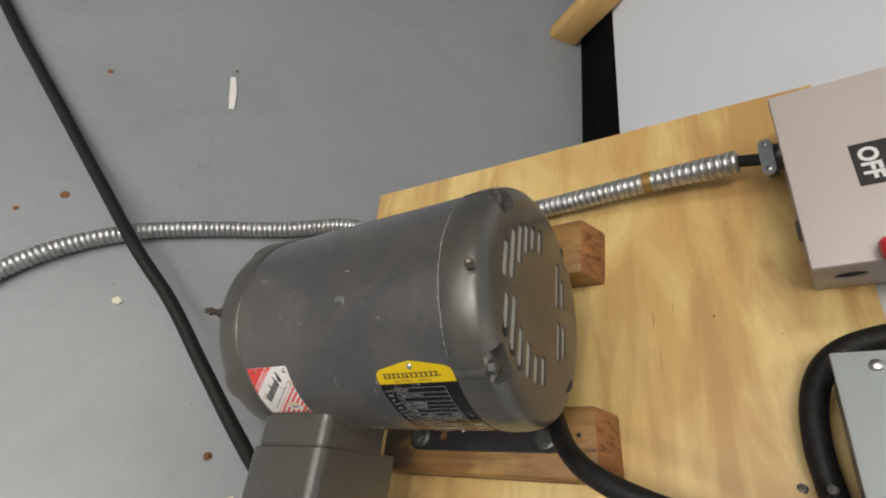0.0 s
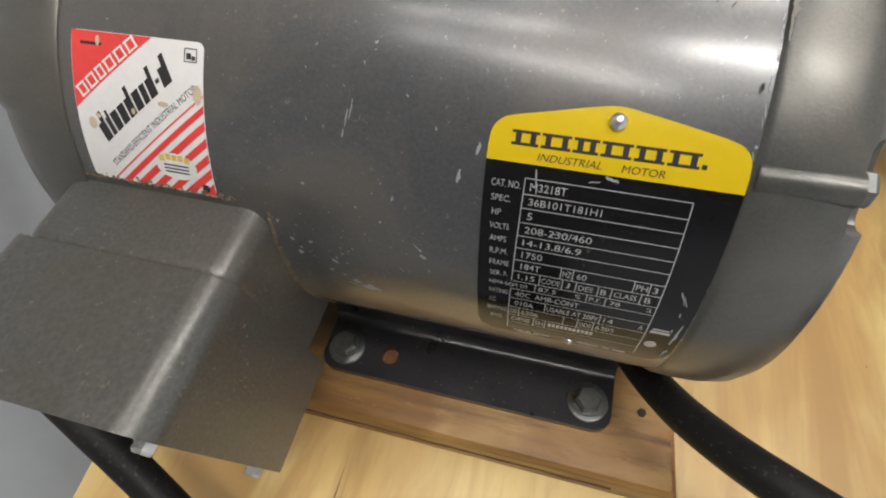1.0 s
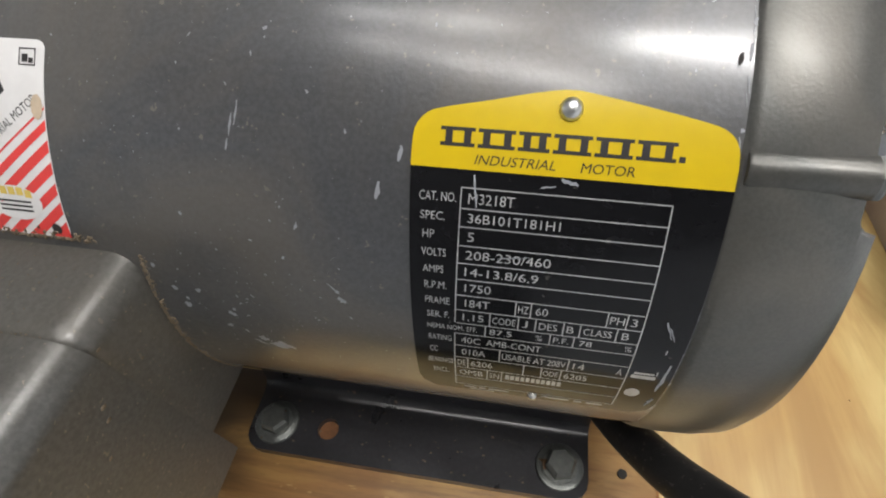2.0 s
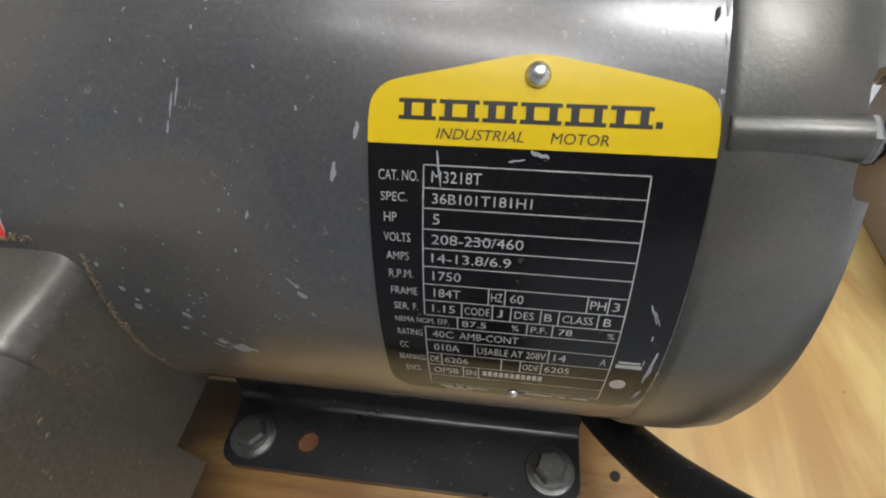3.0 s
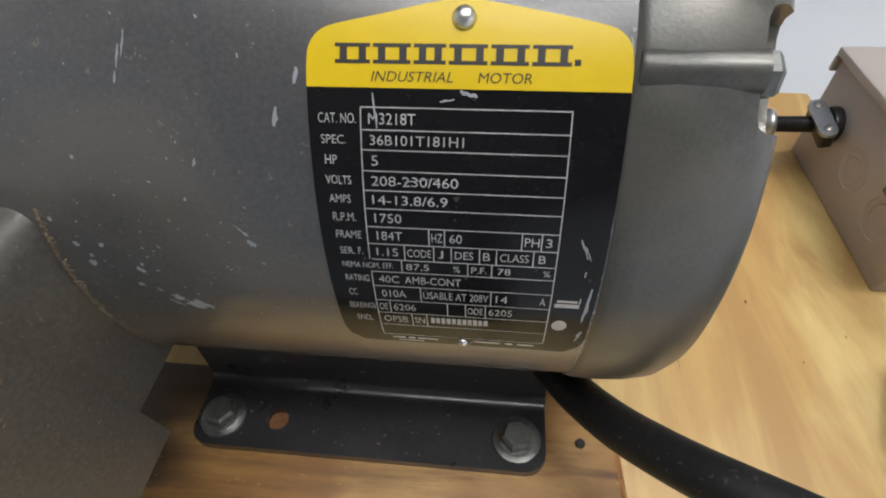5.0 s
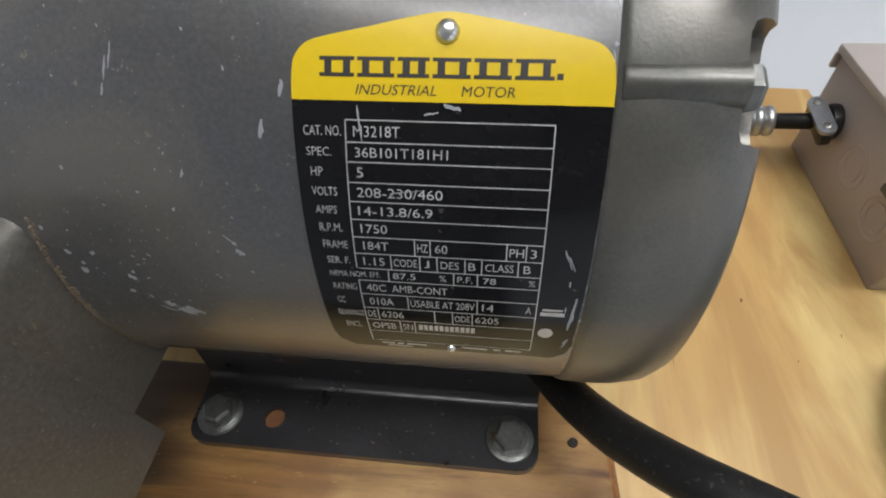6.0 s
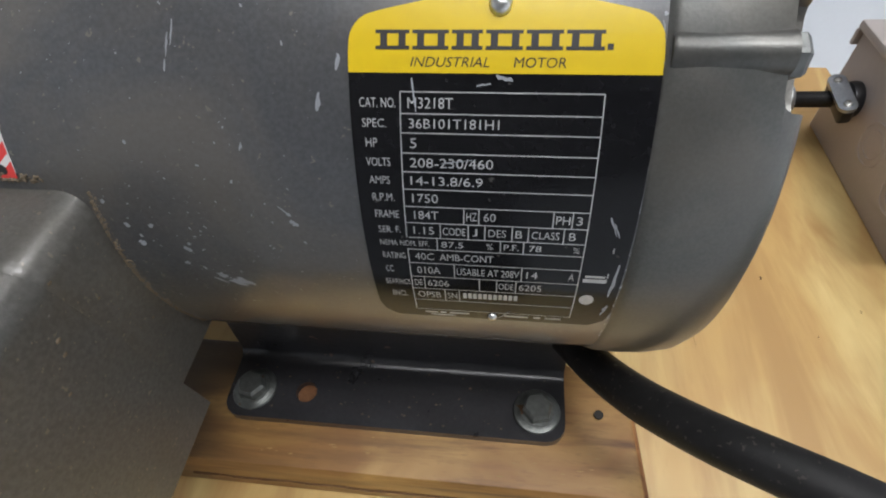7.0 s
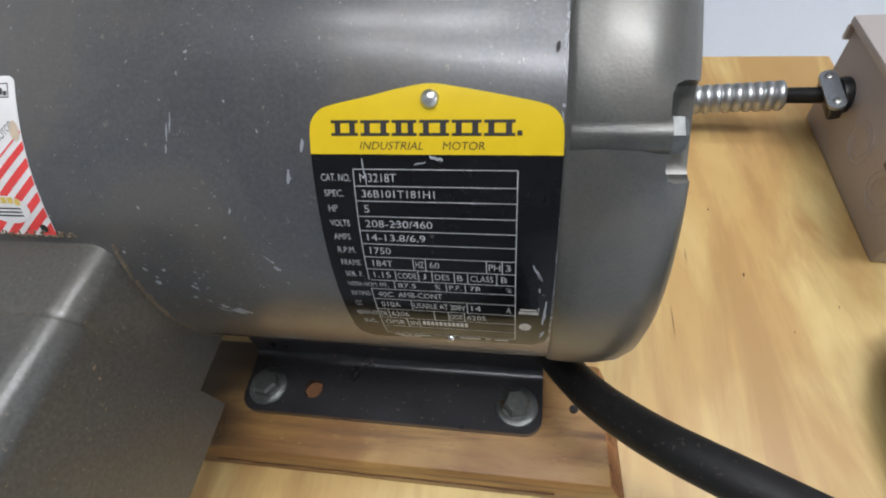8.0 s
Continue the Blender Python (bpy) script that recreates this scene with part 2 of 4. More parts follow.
SCUFF = surface("scuffed_floor", (0.17, 0.172, 0.178), 0.45, 0.0, 0.3, 40, 200, 0.1)
CREAM_COAT = surface("old_cream_paint", (0.62, 0.58, 0.46), 0.6, 0.0, 0.12, 60, 300, 0.3)
WALL_PAINT = surface("wall_paint", (0.70, 0.735, 0.78), 0.55, 0.0, 0.02, 6, 180, 0.18)
FAR_WALL = surface("far_wall_paint", (0.25, 0.25, 0.248), 0.7, 0.0, 0.05, 4, 120, 0.15)
CEILING_PAINT = surface("ceiling_paint", (0.84, 0.84, 0.84), 0.8, 0.0, 0.02, 6, 120, 0.15)
RUST = surface("rust", (0.17, 0.075, 0.03), 0.8, 0.2, 0.4, 120, 400, 0.5)
AMBER_RUST = surface("amber_rust", (0.30, 0.19, 0.055), 0.45, 0.5, 0.4, 300, 700, 0.4)
DIFFUSER = bpy.data.materials.new("lamp_diffuser")
nt, bs = nodes_of(DIFFUSER)
bs.inputs["Base Color"].default_value = (0.9, 0.9, 0.9, 1)
bs.inputs["Emission Color"].default_value = (1.0, 0.965, 0.92, 1)
bs.inputs["Emission Strength"].default_value = 8.5

# ---- the room ----
ROOM = Matrix.Identity(4)
X0, Y0, Y1, T = -7.6, -4.2, 3.8, 0.12


def structure(name, bm, material, label, category, smooth=0):
    return tagged(new(name, place_mesh(bm, name, material, smooth)), label, category, kind="structure")


structure("floor", box((X0, Y0, -0.1), (0.0, Y1, 0.0)), FLOOR_PAINT, "grey painted concrete floor, scuffed and marked", "floor")
structure("wall_east", box((0.0, Y0, -0.1), (T, Y1, CEILING)), WALL_PAINT, "white painted drywall with a patched seam", "wall")
# Unseen walls added to close the room; their grey sets fill and reflections.
structure("wall_west", box((X0 - T, Y0, -0.1), (X0, Y1, CEILING)), FAR_WALL, "plain grey wall, unseen, added to close the room", "wall")
structure("wall_south", box((X0 - T, Y0 - T, -0.1), (T, Y0, CEILING)), FAR_WALL, "plain grey wall, unseen, added to close the room", "wall")
structure("wall_north", box((X0 - T, Y1, -0.1), (T, Y1 + T, CEILING)), FAR_WALL, "plain grey wall, unseen, added to close the room", "wall")
structure("ceiling", box((X0 - T, Y0 - T, CEILING), (T, Y1 + T, CEILING + 0.1)), CEILING_PAINT, "plain white ceiling", "ceiling")


def cove_base():
    """Vinyl base: a thin upright sheet that curves out into a toe on the floor."""
    prof = [(0.0, 0.100), (-0.0032, 0.099), (-0.0034, 0.030), (-0.0045, 0.018), (-0.0085, 0.009), (-0.0150, 0.0038), (-0.0185, 0.0014), (-0.0185, 0.0), (0.0, 0.0)]
    bm = bmesh.new()
    ends = []
    for y in (Y0, Y1):
        ends.append([bm.verts.new((x, y, z)) for x, z in prof])
    n = len(prof)
    for k in range(n):
        j = (k + 1) % n
        bm.faces.new((ends[0][k], ends[0][j], ends[1][j], ends[1][k]))
    bm.faces.new(ends[0][::-1])
    bm.faces.new(ends[1])
    return bm


structure("baseboard", cove_base(), COVE_RUBBER, "black vinyl cove baseboard along the wall", "baseboard", 50)


def ceiling_lamp(x, y, power):
    t = thing("ceiling_light", (x, y, LAMP_Z), "white hanging fluorescent strip light with a bright diffuser", "ceiling light", ROOM, "ceiling lights")
    bm = bmesh.new()
    for lo, hi in (((x - 0.61, y - 0.16, LAMP_Z - 0.03), (x + 0.61, y - 0.14, LAMP_Z)), ((x - 0.61, y + 0.14, LAMP_Z - 0.03), (x + 0.61, y + 0.16, LAMP_Z)),
                   ((x - 0.61, y - 0.14, LAMP_Z - 0.03), (x - 0.58, y + 0.14, LAMP_Z)), ((x + 0.58, y - 0.14, LAMP_Z - 0.03), (x + 0.61, y + 0.14, LAMP_Z))):
        add_box(bm, lo, hi)
    part("frame", bm, CEILING_PAINT, t, "", 0)
    part("diffuser", box((x - 0.58, y - 0.14, LAMP_Z - 0.012), (x + 0.58, y + 0.14, LAMP_Z - 0.004)), DIFFUSER, t, "glowing white diffuser", 0)
    for k in (-0.5, 0.5):
        part("hanger", box((x + k - 0.004, y - 0.145, LAMP_Z), (x + k + 0.004, y - 0.137, CEILING)), CEILING_PAINT, t, "", 0)
    lamp = bpy.data.lights.new("tubes", "AREA")
    lamp.shape, lamp.size, lamp.size_y, lamp.energy, lamp.color = "RECTANGLE", 1.15, 0.27, power, (1.0, 0.975, 0.945)
    ob = new("tubes", lamp)
    ob.parent = t
    ob.location = (0, 0, -0.03)


for lx, ly, lp in LAMPS:
    ceiling_lamp(lx, ly, lp)

# ---- the board and its rails ----
PX0, PX1, PY0, PY1, PT = -0.177, 0.404, -0.245, 0.282, 0.018
ply = thing("plywood_board", (PX0, PY0, -PT), "sanded yellow plywood board leaning against the wall", "plywood board")
bm = box((PX0, PY0, -PT), (PX1, PY1, 0.0), 0.0006, 1)
for v in bm.verts:
    if v.co.y > 0.2:
        v.co.y += 0.0092 - 0.034 * (v.co.x - PX0)
    if v.co.x < 0.0:
        v.co.x += 0.069 * (PY1 - v.co.y)
for f in bm.faces:
    f.material_index = 0 if abs(f.normal.z) > 0.7 else 1
part("panel", bm, [PLYWOOD, PLY_EDGE], ply, "", 0)


def board_marks(bm, strokes):
    for x, y, l, w in strokes:
        q = [Vector((x - w / 2, y, 0.0003)), Vector((x + w * 0.2, y + l * 0.5, 0.0003)), Vector((x - w * 0.1, y + l, 0.0003)), Vector((x - w * 0.8, y + l * 0.55, 0.0003))]
        bm.faces.new([bm.verts.new(c) for c in q])


bm = bmesh.new()
board_marks(bm, [(0.2830, 0.0220, 0.004, 0.0016), (0.2480, 0.0300, 0.016, 0.0005), (0.2330, -0.0300, 0.030, 0.0005), (0.2290, 0.0150, 0.022, 0.0006), (0.2600, 0.1900, 0.014, 0.0005),
                 (0.0100, -0.1900, 0.040, 0.0008), (0.3339, 0.0005, 0.003, 0.0008), (0.3036, -0.0185, 0.002, 0.0007), (0.2700, 0.0800, 0.003, 0.0012)])
PLY_MARK = surface("grain_split", (0.10, 0.05, 0.02), 0.8, 0.0, 0.3, 80, 300, 0.2)
tagged(part("grain_splits", bm, PLY_MARK, ply, "dark splits and spots in the veneer", 0), kind="stuff")


OILED_LUMBER = LUMBER.copy()
OILED_LUMBER.name = "oiled_lumber"
nt, bs = OILED_LUMBER.node_tree, OILED_LUMBER.node_tree.nodes["Principled BSDF"]
co = nt.nodes.new("ShaderNodeTexCoord").outputs["Object"]
sep = nt.nodes.new("ShaderNodeSeparateXYZ")
nt.links.new(co, sep.inputs[0])
warp = nt.nodes.new("ShaderNodeMath")
warp.operation, warp.inputs[1].default_value = "MULTIPLY_ADD", 0.085
nt.links.new(noise_tex(nt, co, 45.0, 6, (0.6, 1, 1), 0.6, 0.6), warp.inputs[0])
nt.links.new(sep.outputs["X"], warp.inputs[2])
front = nt.nodes.new("ShaderNodeMath")
front.operation, front.inputs[1].default_value = "MULTIPLY_ADD", -1.1
nt.links.new(sep.outputs["Y"], front.inputs[0])
nt.links.new(warp.outputs[0], front.inputs[2])
old = bs.inputs["Base Color"].links[0].from_socket
nt.links.new(mix(nt, ramp(nt, front.outputs[0], [(0.036, grey(0.9)), (0.076, grey(0.0))]), old, (0.060, 0.033, 0.013)), bs.inputs["Base Color"])


def rail(name, lo, hi, slant, skew, label, timber):
    t = thing(name, lo, label, "wood block", None, "rails under the motor")
    bm = box(lo, hi, 0.003, 2)
    for v in bm.verts:
        if v.co.x > hi[0] - 0.02:
            v.co.x += slant * ((v.co.z - lo[2]) / (hi[2] - lo[2]) - 0.5) - skew * (v.co.y - lo[1]) / (hi[1] - lo[1])
        v.co += Vector(noise.noise_vector(v.co * 30)) * 0.0008
    bm.normal_update()
    for f in bm.faces:
        f.material_index = 1 if abs(f.normal.x) > 0.6 else 0
    part("plank", bm, [timber, END_GRAIN], t, "", 30)
    return t


front_rail = rail("wood_block", (-0.052, -0.128, 0.0), (0.1890, -0.0655, 0.038), -0.012, 0.003, "short rough-sawn wooden rail under the motor foot, oil-stained", OILED_LUMBER)
back_rail = rail("wood_block", (-0.052, 0.072, 0.0), (0.1765, 0.137, 0.038), -0.015, -0.002, "short wooden rail under the motor with a slanting sawn end", LUMBER)
bm = bmesh.new()
# No hole is cut: a near-black disc paints the nail hole's shade.
add_lathe(bm, [(0, 0), (0, 0.0022), (0.0015, 0.0022), (0.0015, 0)], Matrix.Translation((0.166, -0.0915, 0.0375)) @ along_to((0, 0, 1)), 10)
part("nail_hole", bm, SHADE_AND_NICK, front_rail, "dark disc painted for the shade in a nail hole", 0)

FLECK = surface("rubbed_wood", (0.31, 0.185, 0.066), 0.6, 0.0, 0.2, 80, 300, 0.1)
bm = bmesh.new()
for k in range(30):
    x, y = random.uniform(-0.05, 0.185), -0.1245 + abs(random.gauss(0, 0.007))
    l, w = random.uniform(0.0006, 0.0022), random.uniform(0.0002, 0.0005)
    bm.faces.new([bm.verts.new((x + u * l, y + v * w, 0.0385)) for u, v in ((-1, 0), (0.1, 1), (1, 0.2), (-0.1, -1))])
crack = [(-0.030 + 0.0125 * k, -0.1281, 0.0150 + 0.003 * noise.noise(Vector((k * 0.8, 3.0, 0.0)))) for k in range(16)]
part("split", sweep(crack, lambda l, a: 0.0007 + 0.0005 * noise.noise(Vector((l * 90, 0.0, 0.0))), 6, 0.003), PLY_MARK, front_rail, "dark split along the edge")
tagged(part("rubbed_wear", bm, FLECK, front_rail, "pale rubbed flecks", 0), kind="stuff")

# ---- the motor ----
AY, AZ, R = -0.0200, 0.1640, 0.0930
AXIS = Matrix.Translation((0, AY, AZ))
motor = thing("electric_motor", (0.07, AY, 0.038), "dark grey-brown painted industrial electric motor, dusty and scratched", "electric motor")


def on_shell(x, s, h=0.0):
    """A point on the shell: x along the shaft, s along the arc up from the middle of the front, h above it."""
    a = s / R
    return Vector((x, AY - (R + h) * math.cos(a), AZ + (R + h) * math.sin(a)))


shell = part("shell", lathe([(-0.0590, 0), (-0.0590, R - 0.002), (-0.0575, R), (0.02, R), (0.1, R), (0.1480, R), (0.1482, R - 0.0006), (0.1482, 0)], AXIS, 160), MOTOR_PAINT, motor)


def polar(x, r, deg):
    """deg: 0 is +y, 90 is up."""
    return Vector((x, AY + r * math.cos(radians(deg)), AZ + r * math.sin(radians(deg))))


def end_bell():
    outer = [(0.1476, 0.0880), (0.1476, 0.0929), (0.1482, 0.0935), (0.1500, 0.0940), (0.1560, 0.0943), (0.1650, 0.0939), (0.1720, 0.0925), (0.1765, 0.0897), (0.1793, 0.0855), (0.1805, 0.0790), (0.1808, 0.0)]
    inner = [(0.1770, 0.0), (0.1770, 0.0760), (0.1755, 0.0820), (0.1720, 0.0860), (0.1650, 0.0880)]
    bm = lathe(outer + inner, AXIS, 96, False)
    cutter = bmesh.new()
    w = 0.0042
    for z, a, b in SLOTS:
        vs = add_box(cutter, (0.168, AY + a, AZ + z - w), (0.190, AY + b, AZ + z + w), 0.0034, 3)
    for deg in BOLTS:
        add_box(cutter, (0.1715, 0.0765, -0.0125), (0.1950, 0.1100, 0.0115), 0.003, 2, AXIS @ Matrix.Rotation(radians(deg), 4, "X"))
    return cut(bm, cutter)


BOLTS = (141.4, 51.4, 321.4, 231.4)
SLOTS = [(0.060, -0.006, 0.023), (0.0495, -0.003, 0.038), (0.039, 0.014, 0.048), (0.0285, 0.028, 0.054), (0.017, 0.037, 0.058), (0.004, 0.040, 0.062),
         (0.054, -0.048, -0.016), (0.0425, -0.057, -0.013), (0.030, -0.063, -0.032), (0.0165, -0.064, -0.038), (0.003, -0.064, -0.043), (-0.010, -0.062, -0.040),
         (-0.034, 0.010, 0.051), (-0.046, 0.013, 0.040), (-0.039, -0.034, -0.001), (-0.050, -0.028, 0.000)]
bell = part("end_bell", end_bell(), BELL_PAINT, motor, "slotted grey end bell", 35)
part("baffle", lathe([(0.1776, 0), (0.1776, 0.0640), (0.1788, 0.0640), (0.1788, 0)], AXIS, 48), BAFFLE, bell, "pale plate behind the slots")


def bolt_boss(deg):
    """A through-bolt's rib, pocket and head on the end bell."""
    bm = lathe([(0.1488, 0), (0.1488, 0.0042), (0.1496, 0.0046), (0.1718, 0.0046), (0.1718, 0)], Matrix.Translation(polar(0, 0.0908, deg)), 28)
    part("rib", bm, BELL_PAINT, bell, "", 40)
    bm = bmesh.new()
    hexagon(bm, 0.0086, 0.0052, Matrix.Translation(polar(0.1712, 0.0868, deg)) @ Matrix.Rotation(radians(deg), 4, "X"))
    part("bolt", bm, DULL_ZINC, bell, "grimy bolt head", 30)


for deg in BOLTS:
    bolt_boss(deg)
    cup = box((0.1700, 0.0800, -0.0105), (0.1717, 0.0915, 0.0098), 0.0007, 2, AXIS @ Matrix.Rotation(radians(deg), 4, "X"))
    part("bolt_seat", cup, CAST_SEAT, bell, "bare pale casting under the bolt head", 40)

drive = lathe([(-0.0570, 0), (-0.0570, 0.0920), (-0.0574, 0.0936), (-0.0582, 0.0941), (-0.0650, 0.0944), (-0.0760, 0.0942), (-0.0840, 0.0922), (-0.0900, 0.0880), (-0.0935, 0.0810), (-0.0945, 0.0720), (-0.0945, 0)], AXIS, 128)
for v in drive.verts:
    a = math.degrees(math.atan2(v.co.z - AZ, v.co.y - AY)) % 360
    for c in BOLTS:
        d = abs((a - c + 180) % 360 - 180)
        if d < 7 and v.co.x < -0.066:
            v.co.x -= 0.003 * (1 - d / 7)
            v.co.y += 0.0022 * math.cos(radians(a))
            v.co.z += 0.0022 * math.sin(radians(a))
drive_bell = part("drive_end_bell", drive, BELL_PAINT, motor, "grey drive-end bell")


def grease_fitting(x, deg, parent, tilt):
    o = polar(x, 0.0885, deg)
    d = (polar(x, 1, deg) - polar(x, 0, deg)).normalized() + Vector((tilt, 0, 0))
    prof = [(0, 0), (0, 0.0052), (0.004, 0.0052), (0.004, 0.0034), (0.008, 0.0030), (0.0105, 0.0044), (0.0125, 0.0044), (0.0135, 0.0028), (0.0155, 0.0034), (0.0175, 0.0022), (0.018, 0)]
    prof = [(a * 0.85, r * 0.85) for a, r in prof]
    part("grease_fitting", lathe(prof, Matrix.Translation(o) @ along_to(d), 12), BRASSY, parent, "dirty steel grease fitting")


grease_fitting(0.1700, 98.5, bell, 0.45)
grease_fitting(-0.0880, 98.5, drive_bell, -0.55)


def foot(sign):
    """A bent steel foot: a flange with rounded corners and holes, and a web up to the shell."""
    bm = bmesh.new()
    prof = [(-0.1080, 0.038), (-0.1080, 0.0430), (-0.0800, 0.0430), (-0.0772, 0.0436), (-0.0752, 0.0452), (-0.0742, 0.0478), (-0.0728, 0.0930), (-0.0678, 0.0930), (-0.0690, 0.0470), (-0.0705, 0.0415), (-0.0750, 0.038)]
    ends = [[bm.verts.new((x, p[0] * sign, p[1])) for p in prof] for x in (-0.0125, 0.1500)]
    n = len(prof)
    for k in range(n):
        j = (k + 1) % n
        bm.faces.new((ends[0][k], ends[0][j], ends[1][j], ends[1][k]))
    bm.faces.new(ends[0][::-1])
    bm.faces.new(ends[1])
    edges = [e for e in bm.edges if abs(e.verts[0].co.x - e.verts[1].co.x) < 1e-6 and all(abs(v.co.y) > 0.1060 for v in e.verts) and abs(e.verts[0].co.z - e.verts[1].co.z) > 0.003]
    bmesh.ops.bevel(bm, geom=edges, offset=0.009, segments=4, affect="EDGES", profile=0.5)
    holes = bmesh.new()
    add_lathe(holes, [(-0.02, 0), (-0.02, 0.0052), (0.02, 0.0052), (0.02, 0)], Matrix.Translation((0.0262, sign * -0.0937, 0.040)) @ along_to((0, 0, 1)), 20)
    return cut(bm, holes)


for sign in (1, -1):
    ft = part("foot", foot(sign), FOOT_PAINT, motor, "black painted steel foot", 35)
    # Dark brown disc that covers the bottom of the spare hole.
    part("brown_hole_disc", lathe([(0, 0), (0, 0.0052), (0.0016, 0.0050), (0.0016, 0)], Matrix.Translation((0.0262, sign * -0.0937, 0.0381)) @ along_to((0, 0, 1)), 18), RUST, ft, "dark brown disc in the spare hole", 0)
    for bx in (0.0005, 0.1370):
        bm = bmesh.new()
        m = Matrix.Translation((bx, sign * -0.0945, 0.0432)) @ along_to((0, 0, 1)) @ Matrix.Rotation(0.35 + bx * 3, 4, "X")
        add_lathe(bm, [(0, 0), (0, 0.0104), (0.0008, 0.0108), (0.0015, 0.0104), (0.0020, 0.0086), (0.0026, 0.0078), (0.0026, 0)], m, 32)
        hexagon(bm, 0.0122, 0.0080, m)
        part("bolt", bm, BOLT_ZINC, ft, "grimy zinc flange bolt", 30)


bm = bmesh.new()
for k in range(70):
    x, y = random.uniform(-0.008, 0.146), random.uniform(-0.105, -0.078)
    r = random.choice((0.00015, 0.0002, 0.0003, 0.0005))
    bmesh.ops.create_icosphere(bm, subdivisions=1, radius=r, matrix=Matrix.Translation((x, y, 0.0430)) @ Matrix.Diagonal((1.4, 1.0, 0.4, 1)))
tagged(part("specks", bm, DUST, ft, "pale dust specks on the foot", 0), kind="stuff")

# ---- nameplate and sticker, bent to the shell ----
PX, PW = 0.0830, 0.0648


def bent(bm, h, x0=PX):
    """Takes flat (u, v) in millimetres to the shell: u along the shaft from x0, v up the arc, h above it."""
    for v in bm.verts:
        v.co = on_shell(x0 + v.co.x / 1000, v.co.y / 1000, h + v.co.z / 1000)
    return bm


def fine_face(bm, outline, thick, step=2.0):
    """A flat plate of the outline, cut into strips so that it can be bent."""
    f = bm.faces.new([bm.verts.new((x, y, 0)) for x, y in outline])
    ext = bmesh.ops.extrude_face_region(bm, geom=[f])["geom"]
    bmesh.ops.translate(bm, vec=(0, 0, thick), verts=[g for g in ext if isinstance(g, bmesh.types.BMVert)])
    ys = [y for _, y in outline]
    y = min(ys) + step
    while y < max(ys) - 0.2:
        bmesh.ops.bisect_plane(bm, geom=bm.verts[:] + bm.edges[:] + bm.faces[:], plane_co=(0, y, 0), plane_no=(0, 1, 0))
        y += step
    bmesh.ops.triangulate(bm, faces=[q for q in bm.faces if len(q.verts) > 4])


def letters(bm, text, u0, v0, u1, v1, shear=0.0, turn=None, bold=0.0):
    """Lettering in the built-in font, fitted into the box u0..u1, v0..v1."""
    cu = bpy.data.curves.new("work", "FONT")
    cu.body, cu.shear, cu.resolution_u, cu.offset = text, shear, 3, bold
    ob = new("work", cu)
    me = bpy.data.meshes.new_from_object(ob.evaluated_get(bpy.context.evaluated_depsgraph_get()))
    xs, ys = [v.co.x for v in me.vertices], [v.co.y for v in me.vertices]
    sx, sy = (u1 - u0) / max(1e-6, max(xs) - min(xs)), (v1 - v0) / max(1e-6, max(ys) - min(ys))
    ax, ay = min(xs), min(ys)
    vs = []
    for v in me.vertices:
        q = Vector((u0 + (v.co.x - ax) * sx, v0 + (v.co.y - ay) * sy, 0))
        vs.append(bm.verts.new(turn @ q if turn else q))
    for p in me.polygons:
        try:
            bm.faces.new([vs[i] for i in p.vertices])
        except ValueError:
            pass
    bpy.data.objects.remove(ob)
    bpy.data.curves.remove(cu)
    bpy.data.meshes.remove(me)


def bar(bm, u0, v0, u1, v1, turn=None):
    q = [Vector(c) for c in ((u0, v0, 0), (u1, v0, 0), (u1, v1, 0), (u0, v1, 0))]
    bm.faces.new([bm.verts.new(turn @ c if turn else c) for c in q])


def rounded(x0, y0, x1, y1, r, top=None):
    """A rounded outline; top: points that replace the upper edge between the upper corners."""
    out = []
    for cx, cy, a0 in ((x1 - r, y0 + r, -90), (x1 - r, y1 - r, 0), (x0 + r, y1 - r, 90), (x0 + r, y0 + r, 180)):
        for k in range(7):
            a = radians(a0 + 15 * k)
            out.append((cx + r * math.cos(a), cy + r * math.sin(a)))
        if top and a0 == 0:
            out += top
    return out


plate = part("nameplate", bent((lambda b: (fine_face(b, [(0.0, 58.0), (1.0, -6.0), (2.0, -10.5), (5.5, -14.0), (59.5, -14.0), (63.0, -10.5), (64.0, -6.0), (64.6, 58.0)], 0.35), b)[1])(bmesh.new()), 0.0001), BLACK_INK, motor, "black nameplate with silver data and a yellow head", 30)
brow = spline([(0.0, 62.0, 0), (0.5, 66.0, 0), (2.6, 68.8, 0), (6.0, 70.2, 0), (15.5, 72.2, 0), (25.0, 74.3, 0), (31.8, 75.2, 0), (38.6, 74.3, 0), (49.0, 72.4, 0), (58.6, 70.4, 0), (62.0, 69.0, 0), (64.0, 66.4, 0), (64.6, 62.4, 0)], 0.9)
head = [(0.0, 58.0), (64.6, 58.0)] + [(q.x, q.y) for q in reversed(brow)]
part("plate_head", bent((lambda b: (fine_face(b, head, 0.35), b)[1])(bmesh.new()), 0.0001), YELLOW_INK, plate, "yellow enamel head of the plate", 30)

# Maker's mark: six plain black frames, then the words under it.
bm = bmesh.new()
u = 6.0
for w in (7.2, 7.6, 6.4, 7.6, 7.4, 7.6):
    for lo, hi in (((0, 62.6), (w, 63.35)), ((0, 65.75), (w, 66.5)), ((1.0, 63.35), (2.5, 65.75)), ((w - 2.3, 63.35), (w - 0.8, 65.75))):
        bar(bm, u + lo[0], lo[1], u + hi[0], hi[1])
    u += w + 0.62
bar(bm, 53.4, 62.7, 54.6, 63.9)
letters(bm, "INDUSTRIAL", 13.4, 59.2, 30.0, 61.2, 0.25)
